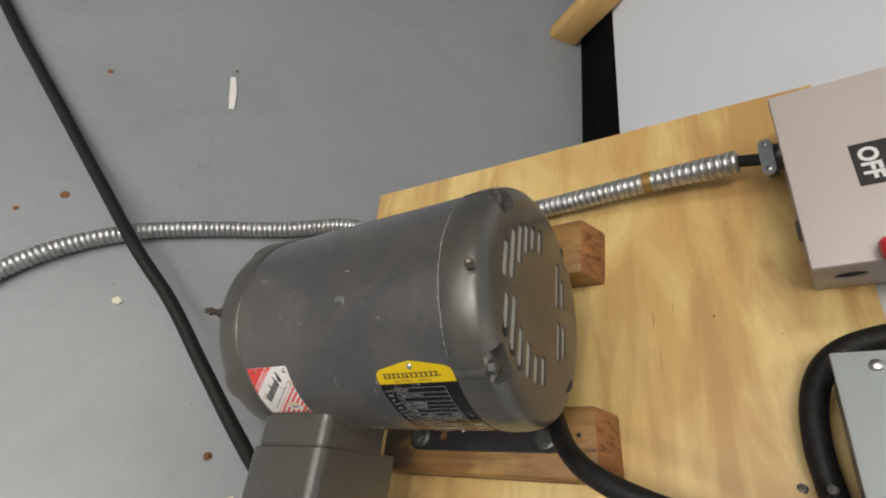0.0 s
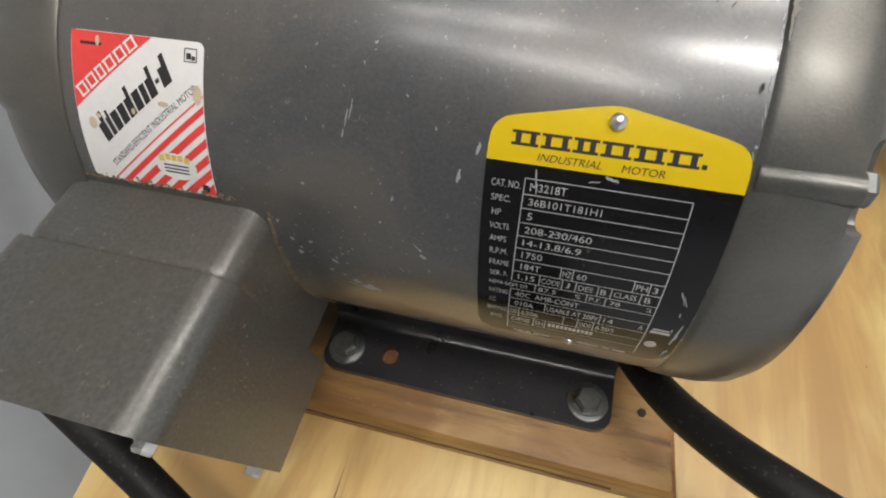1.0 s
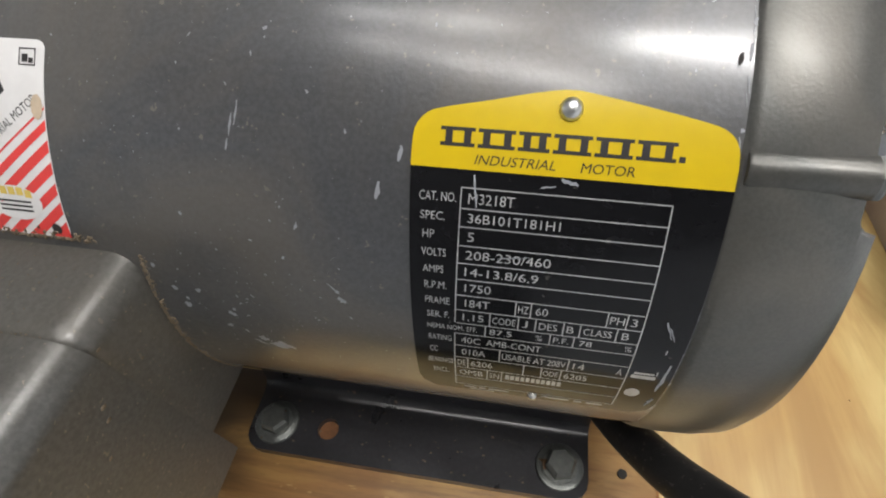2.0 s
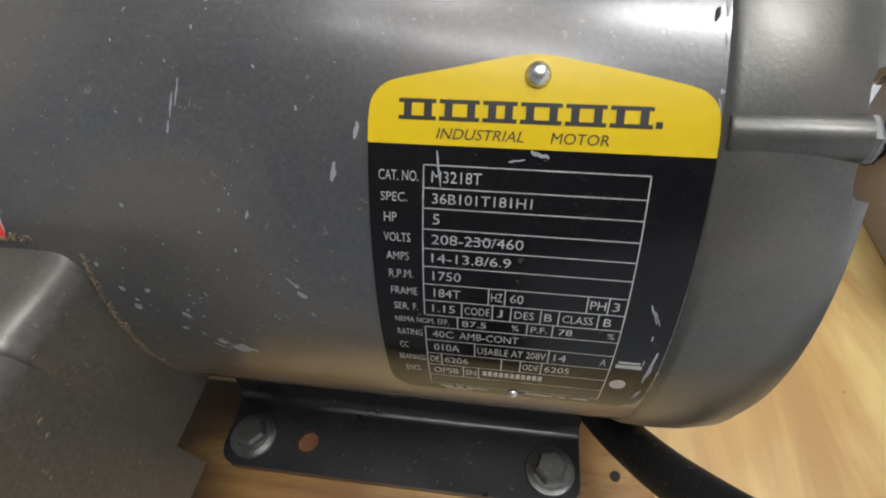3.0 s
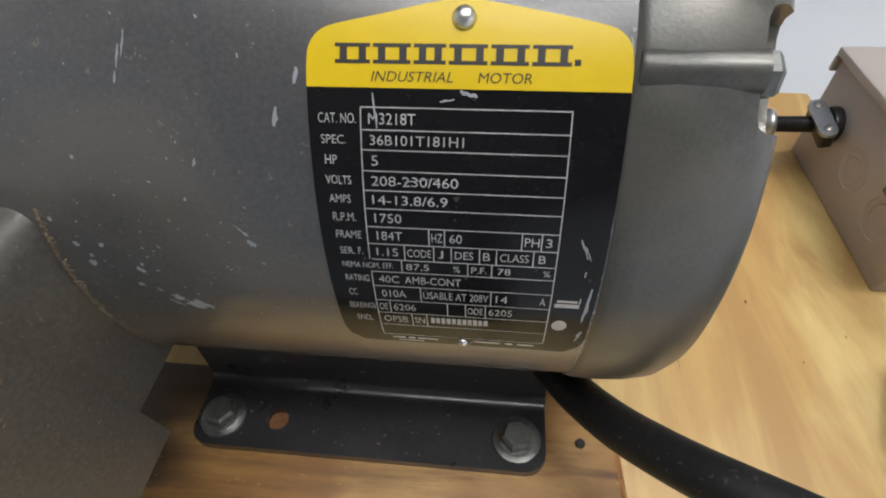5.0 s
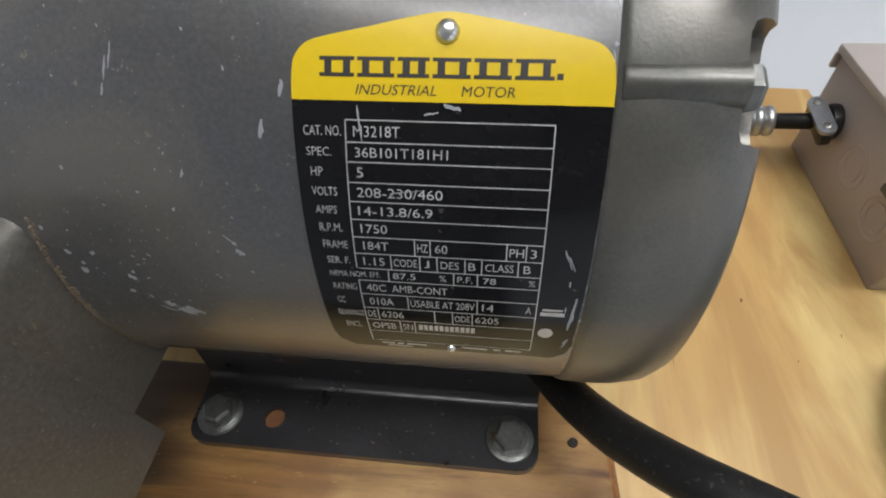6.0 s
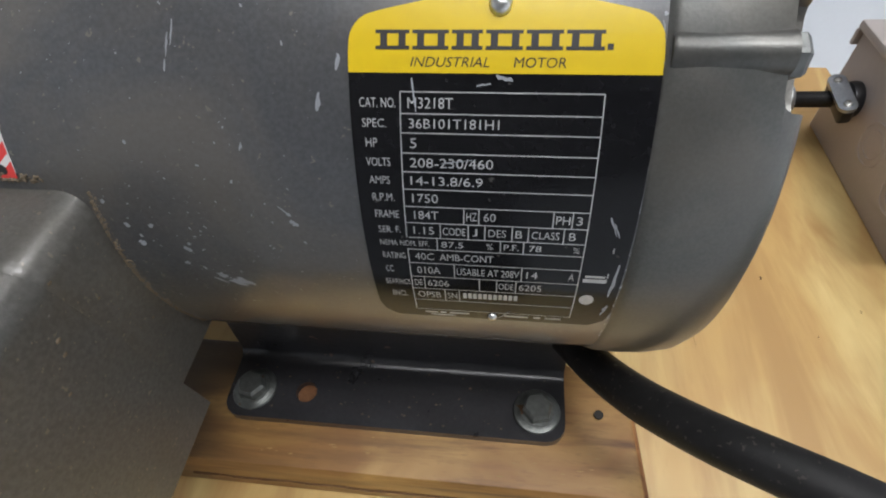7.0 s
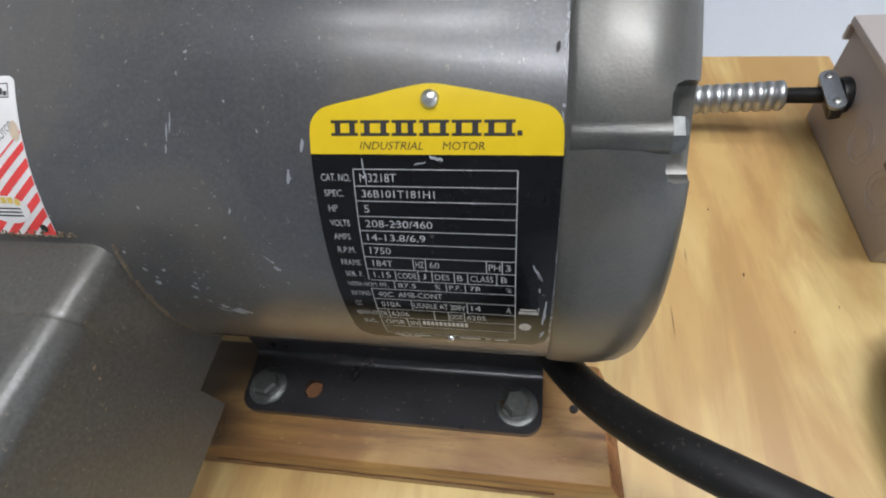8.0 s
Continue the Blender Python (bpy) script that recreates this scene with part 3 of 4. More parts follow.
letters(bm, "MOTOR", 35.0, 59.2, 45.6, 61.2, 0.12)
part("lettering", bent(bm, 0.00052), PRINT_BLACK, plate, "black print on yellow", 0)

V = [54.2, 49.7, 45.6, 41.2, 36.9, 32.7, 28.3, 23.9, 19.6, 15.9, 11.3, 6.2, 1.2, -4.2, -9.5]
L, RR, W1 = 11.2, 53.8, 0.27
bm = bmesh.new()
for k, v in enumerate(V):
    bar(bm, L if k not in (8,) else L + 0.4, v - W1 / 2, RR, v + W1 / 2)
for u in (L, RR):
    for a, b in zip(V, V[1:]):
        if not (u == L and a == 19.6):
            bar(bm, u - W1 / 2, b, u + W1 / 2, a)
CELLS = {6: (25.2, 28.7, 45.8, 50.1), 7: (19.5, 26.2, 30.2, 36.6, 40.4, 48.6), 8: (18.6, 34.0, 39.5), 10: (22.6, 39.6), 11: (14.6, 29.0, 33.5, 38.4), 12: (19.8, 23.6)}
for k, us in CELLS.items():
    for u in us:
        bar(bm, u - 0.14, V[k + 1], u + 0.14, V[k])
ROWTEXT = [("CAT. NO.", 2.2, 10.2, (("M3218T", 12.8, 22.6),)), ("SPEC.", 2.6, 8.0, (("36B101T181H1", 13.0, 32.6),)), ("HP", 3.2, 5.8, (("5", 13.2, 14.6),)),
           ("VOLTS", 3.0, 8.6, (("208-230/460", 13.0, 31.6),)), ("AMPS", 3.4, 8.2, (("14-13.8/6.9", 13.0, 29.4),)), ("R.P.M.", 3.8, 9.0, (("1750", 13.2, 19.2),)),
           ("FRAME", 4.0, 9.8, (("184T", 13.4, 19.2), ("HZ", 25.8, 28.2), ("60", 29.8, 32.6), ("PH", 46.4, 49.6), ("3", 51.0, 52.4))),
           ("SER. F.", 4.4, 9.8, (("1.15", 13.0, 18.0), ("CODE", 20.1, 25.6), ("J", 27.2, 28.4), ("DES", 31.0, 35.2), ("B", 37.4, 39.0), ("CLASS", 41.2, 47.6), ("B", 49.8, 51.4))),
           ("NEMA NOM. EFF.", 4.4, 16.6, (("87.5", 19.6, 25.0), ("%", 30.6, 32.2), ("P.F.", 34.8, 38.4), ("78", 40.8, 43.8), ("%", 51.2, 52.8))),
           ("RATING", 4.6, 10.4, (("40C AMB-CONT", 12.8, 32.4),)), ("CC", 4.8, 6.8, (("010A", 13.0, 19.0), ("USABLE AT 208V", 23.2, 39.0), ("14", 40.8, 43.6), ("A", 51.2, 52.6))),
           ("BEARINGS", 4.2, 10.8, (("DE", 11.9, 14.0), ("6206", 15.4, 21.0), ("ODE", 34.0, 37.8), ("6205", 39.2, 45.0))), ("ENCL.", 5.4, 9.6, (("OPSB", 12.4, 18.6), ("SN", 20.4, 23.0)))]
for k, (name, a, b, values) in enumerate(ROWTEXT):
    lo, hi = V[k + 1], V[k]
    mid, half = (lo + hi) / 2, (hi - lo) * 0.25
    letters(bm, name, a, mid - half * 0.9, b, mid + half * 0.9)
    for txt, c, d in values:
        if txt == "40C AMB-CONT":
            letters(bm, "40C", 12.8, mid - half, 17.6, mid + half)
            letters(bm, "AMB-CONT", 19.0, mid - half, 32.4, mid + half)
        else:
            letters(bm, txt, c, mid - half, d, mid + half)
for k in range(11):
    bar(bm, 24.6 + k * 1.35, -2.4, 25.6 + k * 1.35, 0.0)
for a, b in ((13.5, 17.0), (17.8, 19.6), (20.4, 26.0), (36.0, 42.6), (44.0, 46.0), (47.2, 51.6)):
    bar(bm, a, -11.6, b, -10.7)
bar(bm, 15.0, -13.0, 22.0, -12.3)
bar(bm, 54.8, 7.2, 60.6, 8.6)
bar(bm, 55.2, 9.0, 60.0, 9.8)
bar(bm, 60.4, 9.0, 60.7, 19.0)
for k in range(12):
    a = 2 * math.pi * k / 12
    b = 2 * math.pi * (k + 1) / 12
    bm.faces.new([bm.verts.new(c) for c in ((56.8, 0.0, 0), (56.8 + 1.9 * math.cos(a), 2.2 * math.sin(a), 0), (56.8 + 1.9 * math.cos(b), 2.2 * math.sin(b), 0))])
part("lettering", bent(bm, 0.00052), PLATE_TEXT, plate, "silver data lines on black", 0)


def scratch(bm, u0, v0, u1, v1, w):
    """A thin worn stroke with ragged width."""
    n = 5
    d = Vector((u1 - u0, v1 - v0, 0))
    s = Vector((-d.y, d.x, 0)).normalized()
    rows = []
    for k in range(n + 1):
        t = k / n
        ww = w * (0.25 + 0.75 * math.sin(math.pi * min(1, t + 0.12) * 0.88)) * random.uniform(0.6, 1.2) / 2
        c = Vector((u0, v0, 0)) + d * t + s * random.uniform(-0.2, 0.2) * w
        rows.append((bm.verts.new(c - s * ww), bm.verts.new(c + s * ww)))
    for p, q in zip(rows, rows[1:]):
        bm.faces.new((p[0], p[1], q[1], q[0]))


bm = bmesh.new()
for a in ((58.5, 27.5, 60.5, 22.5, 0.5), (59.5, 26.0, 61.2, 22.0, 0.35), (62.6, 14.0, 62.0, 2.0, 0.9), (62.4, -2.0, 61.6, -7.0, 0.9), (37.5, -8.0, 34.0, -13.0, 0.35), (13.6, 57.0, 14.6, 50.0, 0.5), (31.5, 57.6, 35.0, 56.6, 1.0), (27.5, 55.6, 30.5, 56.0, 0.5), (20.0, 39.0, 27.0, 40.0, 0.3)):
    scratch(bm, *a)
tagged(part("wear", bent(bm, 0.00056), CHIP_GREY, plate, "pale worn scratches", 0), kind="stuff")


def plate_screw(u, v, r):
    o = on_shell(PX + u / 1000, v / 1000, 0.0004)
    d = on_shell(0, v / 1000, 1.0) - on_shell(0, v / 1000, 0.0)
    prof = [(0, 0), (0, r), (r * 0.25, r * 0.97), (r * 0.55, r * 0.75), (r * 0.75, r * 0.4), (r * 0.8, 0)]
    part("screw", lathe(prof, Matrix.Translation(o) @ along_to(d), 20), BRIGHT_METAL, plate, "round bright drive screw", 60)


plate_screw(31.8, 71.5, 0.0024)
plate_screw(32.6, -12.0, 0.0015)

# Sticker: white field, red corner and stripes at a slant, a gold seal and worn print.
SX = -0.0522


def clipped(bm, x0, y0, x1, y1):
    for co, no in (((x0, 0, 0), (-1, 0, 0)), ((x1, 0, 0), (1, 0, 0)), ((0, y0, 0), (0, -1, 0)), ((0, y1, 0), (0, 1, 0))):
        bmesh.ops.bisect_plane(bm, geom=bm.verts[:] + bm.edges[:] + bm.faces[:], plane_co=co, plane_no=no, clear_outer=True)
    y = y0 + 2.0
    while y < y1:
        bmesh.ops.bisect_plane(bm, geom=bm.verts[:] + bm.edges[:] + bm.faces[:], plane_co=(0, y, 0), plane_no=(0, 1, 0))
        y += 2.0


S0, S1, SW = 31.6, 79.2, 47.6
bm = bmesh.new()
fine_face(bm, rounded(0, S0, SW, S1, 2.2), 0.12)
sticker = part("sticker", bent(bm, 0.0001, SX), PAPER_WHITE, motor, "red and white striped sticker, scuffed at the edges", 30)
TURN = Matrix.Translation((0.0, 55.2, 0.0)) @ Matrix.Rotation(radians(39), 4, "Z")
bm = bmesh.new()
bar(bm, -40, 0.0, 90, 60, TURN)
for v0, v1 in ((-23.4, -22.9), (-27.0, -25.2), (-31.0, -28.8), (-35.0, -32.8), (-39.0, -36.8), (-43.0, -40.6), (-70, -44.6)):
    bar(bm, -40, v0, 90, v1, TURN)
clipped(bm, 0.15, S0 + 0.15, SW - 0.15, S1 - 0.15)
part("stripes", bent(bm, 0.00027, SX), STICKER_RED, sticker, "red corner and slanting red stripes", 0)
bm = bmesh.new()
u = 4.6
for w in (4.0, 4.2, 3.6, 4.2, 4.2, 4.2):
    for lo, hi in (((0, 0.6), (w, 1.2)), ((0, 4.0), (w, 4.6)), ((0.3, 1.2), (1.0, 4.0)), ((w - 0.9, 1.2), (w - 0.2, 4.0))):
        bar(bm, u + lo[0], lo[1], u + hi[0], hi[1], TURN)
    u += w + 0.7
part("maker_mark", bent(bm, 0.00031, SX), PAPER_WHITE, sticker, "row of pale plain marks on the red corner", 0)
bm = bmesh.new()
u, LEANING = 1.2, TURN @ Matrix(((1, 0.22, 0, 3.2), (0, 1, 0, 0), (0, 0, 1, 0), (0, 0, 0, 1)))
for w, h in ((3.4, 8.6), (2.0, 7.4), (3.2, 5.6), (3.2, 5.6), (3.2, 8.6), (3.2, 5.6), (2.4, 5.6), (3.2, 8.6), (1.6, 1.3), (3.8, 8.6)):
    low = -14.0 + (2.4 if h < 2 else 0.0)
    bar(bm, u, low, u + w, low + min(h, 5.6), LEANING)
    if h > 6:
        bar(bm, u + w * 0.5, low + 5.6, u + w, low + h, LEANING)
    u += w + 0.65
letters(bm, "STANDARD-EFFICIENT INDUSTRIAL MOTOR", -3.4, -20.8, 42.0, -18.7, 0.0, TURN)
bar(bm, 3.5, 75.0, 11.5, 75.9)
for lo, hi in (((41.0, 73.2), (45.4, 73.5)), ((41.0, 76.9), (45.4, 77.2)), ((41.0, 73.2), (41.3, 77.2)), ((45.1, 73.2), (45.4, 77.2)), ((41.8, 74.0), (43.4, 75.8)), ((43.6, 73.8), (44.8, 75.0))):
    bar(bm, *lo, *hi)
part("print", bent(bm, 0.00031, SX), PRINT_BLACK, sticker, "slanting black print", 0)


def disc(bm, cx, cy, rx, ry, n=24):
    bm.faces.new([bm.verts.new((cx + rx * math.cos(2 * math.pi * k / n), cy + ry * math.sin(2 * math.pi * k / n), 0)) for k in range(n)])


bm = bmesh.new()
disc(bm, 34.6, 40.2, 7.6, 4.6)
part("seal", bent(bm, 0.00034, SX), PAPER_WHITE, sticker, "pale oval seal", 0)
bm = bmesh.new()
for k in range(5):
    bar(bm, 28.8 + k * 2.3, 41.8 + (0.5 if k in (1, 2, 3) else 0), 30.7 + k * 2.3, 43.8 + (0.5 if k in (1, 2, 3) else 0))
part("seal_mark", bent(bm, 0.00037, SX), GOLD_INK, sticker, "gold marks on the seal", 0)
bm = bmesh.new()
for k in range(3):
    bar(bm, 30.0, 40.4 - k * 1.2, 39.2, 40.9 - k * 1.2)
disc(bm, 44.2, 34.0, 1.4, 1.4)
part("seal_print", bent(bm, 0.00037, SX), PRINT_BLACK, sticker, "tiny print bars", 0)
bm = bmesh.new()
for cx, cy, rx, ry in ((5.5, 51.0, 1.6, 2.0), (8.2, 53.6, 1.0, 0.8), (22.0, 56.6, 0.8, 1.0), (33.2, 60.0, 2.0, 0.8), (45.6, 64.0, 1.6, 3.0), (10.0, 76.5, 0.8, 1.6)):
    disc(bm, cx, cy, rx, ry, 9)
tagged(part("scuffs", bent(bm, 0.00040, SX), surface("bare_paper", (0.50, 0.40, 0.29), 0.8, 0.0, 0.2, 90, 300, 0.1), sticker, "brown scuffed spots", 0), kind="stuff")

# Bare chips and dust on the shell.
bm = bmesh.new()
R1000 = R * 1000


def arc(deg):
    return radians(deg) * R1000


STROKES = [(60.8, 75.2, 2.0, 5.5, 0.9), (58.6, 75.8, 1.2, 5.0, 0.7), (56.2, 75.7, 0.8, 4.4, 0.7), (63.6, 74.2, 1.0, 5.5, 1.0), (-33.0, 92.6, 0.6, 5.0, 0.9), (-36.5, 93.6, 0.4, 4.0, 0.8), (-29.0, 92.4, 0.4, 5.5, 0.8),
           (62.1, 89.9, 4.0, 0.6, 1.3), (-4.0, 71.7, 0.4, 2.6, 0.6), (41.2, 37.6, 0.8, 5.0, 0.45), (42.6, 39.0, 0.7, 5.5, 0.4), (40.6, 35.6, 0.3, 2.6, 0.4), (65.0, 14.0, 1.8, -1.6, 1.2), (64.4, 15.0, 1.0, 0.3, 0.8), (33.2, 7.7, 1.6, -1.8, 1.3), (34.6, 8.2, 0.8, 0.6, 0.8),
           (75.5, 30.7, 0.6, 4.0, 0.9), (80.2, 36.0, 0.5, 3.4, 0.8), (38.5, 1.4, 3.0, -1.4, 0.9), (41.0, -0.5, 5.0, -2.2, 1.1), (37.0, 0.2, 3.6, -2.6, 0.6), (35.6, 3.0, 1.0, -1.0, 0.7), (19.1, 12.1, 1.5, -1.0, 1.0), (22.0, 9.8, 1.0, -0.5, 0.7),
           (62.5, 16.5, 3.0, -3.0, 0.3), (48.0, 52.0, 1.0, 0.5, 0.8), (-16.0, 62.0, 0.6, 0.6, 0.7), (18.0, 68.0, 0.5, 1.4, 0.6), (96.0, 66.0, 1.5, 0.5, 0.8), (110.0, 84.0, 0.6, 1.0, 0.8), (27.0, 26.0, 0.8, -0.6, 0.6), (52.0, 20.0, 0.6, 0.8, 0.5), (88.0, 80.0, 0.7, 0.7, 0.7), (10.0, 84.0, 0.5, 1.5, 0.6), (42.5, -0.2, 6.0, -2.0, 1.6), (39.0, 1.0, 2.4, -0.6, 1.8), (44.0, 0.4, 2.2, -1.0, 1.2),
           (21.0, 8.6, 1.6, -1.2, 1.6), (26.0, 11.5, 1.2, 1.0, 1.0), (31.0, 4.0, 1.4, -0.6, 1.2), (15.5, 16.0, 1.0, 0.4, 1.0), (56.0, 25.0, 0.5, 2.0, 0.5)]
for x, deg, du, dv, w in STROKES:
    scratch(bm, x, arc(deg), x + du, arc(deg) + dv, w * 1.35)
for _ in range(900):
    x, deg = random.uniform(-55, 145), random.uniform(-12, 98)
    if 82 < x < 149 and -14 < arc(deg) < 77:
        continue
    q = random.choice((0.06, 0.08, 0.1, 0.12, 0.16, 0.24))
    scratch(bm, x, arc(deg), x + random.uniform(-q, q) * 2, arc(deg) + random.uniform(-q, q) * 2, q)
for _ in range(170):
    x, deg = random.gauss(36, 15), random.gauss(9, 11)
    if x < 14 or x > 80:
        continue
    q = random.choice((0.12, 0.16, 0.2, 0.3, 0.45))
    scratch(bm, x, arc(deg), x + random.uniform(-1.5, 2.5) * q, arc(deg) + random.uniform(-2.0, 1.5) * q, q)
for _ in range(60):
    x, deg = random.uniform(-52, 144), random.uniform(35, 104)
    if 80 < x and arc(deg) < 80:
        continue
    q = random.choice((0.3, 0.4, 0.5, 0.7))
    scratch(bm, x, arc(deg), x + random.uniform(-0.8, 0.8), arc(deg) + random.uniform(-1.2, 1.2), q)
for k in range(70):
    deg = random.uniform(-15, 95)
    scratch(bm, 147.2 + random.uniform(-0.3, 0.3), arc(deg), 147.2 + random.uniform(-0.4, 0.4), arc(deg) + random.uniform(0.8, 4.0), random.uniform(0.12, 0.4) if k % 6 else 0.8)
tagged(part("paint_wear", bent(bm, 0.00012, 0.0), CHIP_GREY, motor, "pale chips and scratches in the paint", 0), kind="stuff")
bm = bmesh.new()
for x, deg, du, dv, w in ((145.0, 50.4, 0.5, 2.6, 1.0), (132.0, 63.0, 0.4, 2.6, 0.5), (135.5, 62.4, 0.8, 1.8, 0.5)):
    scratch(bm, x, arc(deg), x + du, arc(deg) + dv, w)
tagged(part("dark_nicks", bent(bm, 0.00014, 0.0), SHADE_AND_NICK, motor, "dark nicks in the paint", 0), kind="stuff")

bm = bmesh.new()
deg = 58.0
while deg < 112.0:
    n1 = noise.noise(Vector((deg * 0.35, 0.0, 4.0)))
    scratch(bm, 148.7 + 0.4 * n1, arc(deg), 148.7 + 0.3 * n1, arc(deg + 3.4), 0.4 + 1.1 * (n1 + 0.5))
    deg += 1.7
tagged(part("worn_edge", bent(bm, 0.0013, 0.0), WORN_EDGE, bell, "pale worn lip of the bell", 0), kind="stuff")

# ---- the terminal box on the motor's side ----
def open_below(bm, z):
    cutted = bmesh.ops.bisect_plane(bm, geom=bm.verts[:] + bm.edges[:] + bm.faces[:], plane_co=(0, 0, z), plane_no=(0, 0, -1), clear_outer=True)["geom_cut"]
    bmesh.ops.holes_fill(bm, edges=[e for e in cutted if isinstance(e, bmesh.types.BMEdge)])
    return bm


tbox = part("terminal_box", open_below(box((-0.0675, -0.1380, 0.0900), (0.0122, -0.0720, 0.1922), 0.0080, 5), 0.1190), BOX_SHEET, motor, "dusty grey sheet-metal terminal box", 40)
bm = open_below(box((-0.0705, -0.1830, 0.0800), (0.0146, -0.1355, 0.1945), 0.0100, 6), 0.1020)
for v in bm.verts:
    if v.co.y < -0.1700:
        v.co.y = -0.1830
    if v.co.y > -0.1465:
        v.co.y = -0.1355
    v.co.y += (0.1945 - v.co.z) * 0.11
part("cover", bm, BOX_SHEET, tbox, "stepped cover of the terminal box", 40)
for x, z in ((0.0040, 0.1760), (0.0080, 0.1120)):
    bm = bmesh.new()
    m = Matrix.Translation((x, -0.1826 + (0.1945 - z) * 0.11, z)) @ along_to((0, -1, 0))
    hexagon(bm, 0.0062, 0.0042, m)
    part("screw", bm, BRIGHT_METAL, tbox, "bright cover screw", 30)
def on_arc(deg, h=0.0):
    return Vector((0.0124, AY - (R + h) * math.cos(radians(deg)), AZ + (R + h) * math.sin(radians(deg))))


def crumb(bm, q, r):
    """A tiny squashed crumb of dust."""
    turn = Euler([random.uniform(0, 6) for _ in range(3)]).to_matrix().to_4x4()
    bmesh.ops.create_icosphere(bm, subdivisions=1, radius=r, matrix=Matrix.Translation(q) @ turn @ Matrix.Diagonal((1.6, 1.0, 0.6, 1)))


bm = bmesh.new()
for k in range(1100):
    if k % 3:
        d = random.uniform(-25, 17.5)
        q = on_arc(d) + Vector((abs(random.gauss(0, 0.0009)), 0, 0))
        crumb(bm, q, random.choice((0.00012, 0.00016, 0.0002, 0.00025, 0.0004)))
    else:
        crumb(bm, Vector((random.uniform(-0.066, 0.004), -0.1352 + abs(random.gauss(0, 0.0006)), 0.1923)), random.choice((0.0001, 0.00013, 0.0002)))
for k in range(260):
    x = random.uniform(-0.062, 0.002)
    d = 19.0 + abs(random.gauss(0, 0.6))
    crumb(bm, Vector((x, AY - (R + 0.0002) * math.cos(radians(d)), AZ + (R + 0.0002) * math.sin(radians(d)))), random.choice((0.0002, 0.0003, 0.0005)))
tagged(part("caked_dust", bm, DUST, tbox, "brown dust caked in the seams", 0), kind="stuff")
bm = bmesh.new()
for k in range(330):
    if k > 190:
        q = Vector((random.uniform(-0.064, 0.004), random.uniform(-0.132, -0.112), 0.1923)) if k % 2 else Vector((random.uniform(-0.064, 0.004), random.uniform(-0.176, -0.140), 0.1946))
    elif k % 2:
        q = Vector((0.0123, random.uniform(-0.134, -0.100), random.uniform(0.128, 0.186)))
    else:
        q = Vector((0.0147, random.uniform(-0.168, -0.138), random.uniform(0.115, 0.184)))
    bmesh.ops.create_icosphere(bm, subdivisions=1, radius=random.choice((0.00008, 0.0001, 0.00012, 0.00015, 0.0002)), matrix=Matrix.Translation(q))
for y, z, r in ((-0.1420, 0.1760, 0.0010), (-0.1435, 0.1720, 0.0009), (-0.1360, 0.1560, 0.0006), (-0.1320, 0.1850, 0.0008), (-0.1500, 0.1640, 0.0007), (-0.1260, 0.1700, 0.0006), (-0.1180, 0.1480, 0.0006)):
    bmesh.ops.create_icosphere(bm, subdivisions=1, radius=r, matrix=Matrix.Translation((0.0124 if y > -0.137 else 0.0148, y, z)) @ Matrix.Diagonal((0.25, 1.0, 0.7, 1)))
tagged(part("grime", bm, DUST, tbox, "pale sawdust caught in the seams", 0), kind="stuff")

# ---- disconnect box ----
dbox = thing("disconnect_switch", (0.362, 0.038, 0.0), "beige enamelled electrical disconnect box screwed to the plywood", "switch box")
bm = box((0.3620, 0.0385, 0.0), (0.4240, 0.1860, 0.0800), 0.0015, 2)
for v in bm.verts:
    if v.co.y < 0.06:
        v.co.y -= 0.20 * v.co.z
hole = bmesh.new()
add_lathe(hole, [(-0.01, 0), (-0.01, 0.0115), (0.01, 0.0115), (0.01, 0)], Matrix.Translation((0.3860, 0.0310, 0.0375)) @ along_to((0, 1, 0.20)), 28)
body = part("body", cut(bm, hole), BOX_PAINT, dbox, "", 30)
# Dark disc in the opening paints the shaded inside of the box.
part("knockout", lathe([(0, 0), (0, 0.0113), (0.0006, 0.0113), (0.0006, 0)], Matrix.Translation((0.3860, 0.0330, 0.0379)) @ along_to((0, 1, 0.20)), 24), SHADE_AND_NICK, body, "dark disc painted for the shade inside the open knockout", 0)
bm = box((0.3585, 0.0170, 0.0805), (0.4480, 0.1895, 0.0870), 0.0018, 2)
add_box(bm, (0.3585, 0.1865, 0.0690), (0.4480, 0.1895, 0.0805), 0.0006, 1)
cover = part("cover", bm, BOX_PAINT, dbox, "flat beige cover", 30)
for y, z in ((0.1130, 0.0380), (0.0700, 0.0330)):
    for r in (0.0145, 0.0095):
        ring = [(-0.0004, r - 0.0007), (0.0005, r - 0.0005), (0.0005, r + 0.0005), (-0.0004, r + 0.0007)]
        part("knockout", lathe(ring, Matrix.Translation((0.3620, y, z)) @ along_to((-1, 0, 0)), 32, True), BOX_PAINT, body, "", 30)
part("latch", box((0.3575, 0.0600, 0.0500), (0.3620, 0.0780, 0.0560), 0.001, 1), DULL_ZINC, body, "small metal latch", 30)
label = part("label", box((0.4010, 0.0790, 0.0871), (0.4420, 0.1180, 0.0875), 0.0, 1), PRINT_BLACK, cover, "black label that reads OFF", 0)
bm = bmesh.new()
letters(bm, "OFF", -0.0150, 0.0, 0.0150, 0.0130, 0.0, None, 0.035)
m = Matrix(((0, 1, 0, 0.4050), (-1, 0, 0, 0.0985), (0, 0, 1, 0.0878), (0, 0, 0, 1)))
bmesh.ops.transform(bm, matrix=m, verts=bm.verts)
part("lettering", bm, PAPER_WHITE, label, "white letters", 0)
bm = bmesh.new()
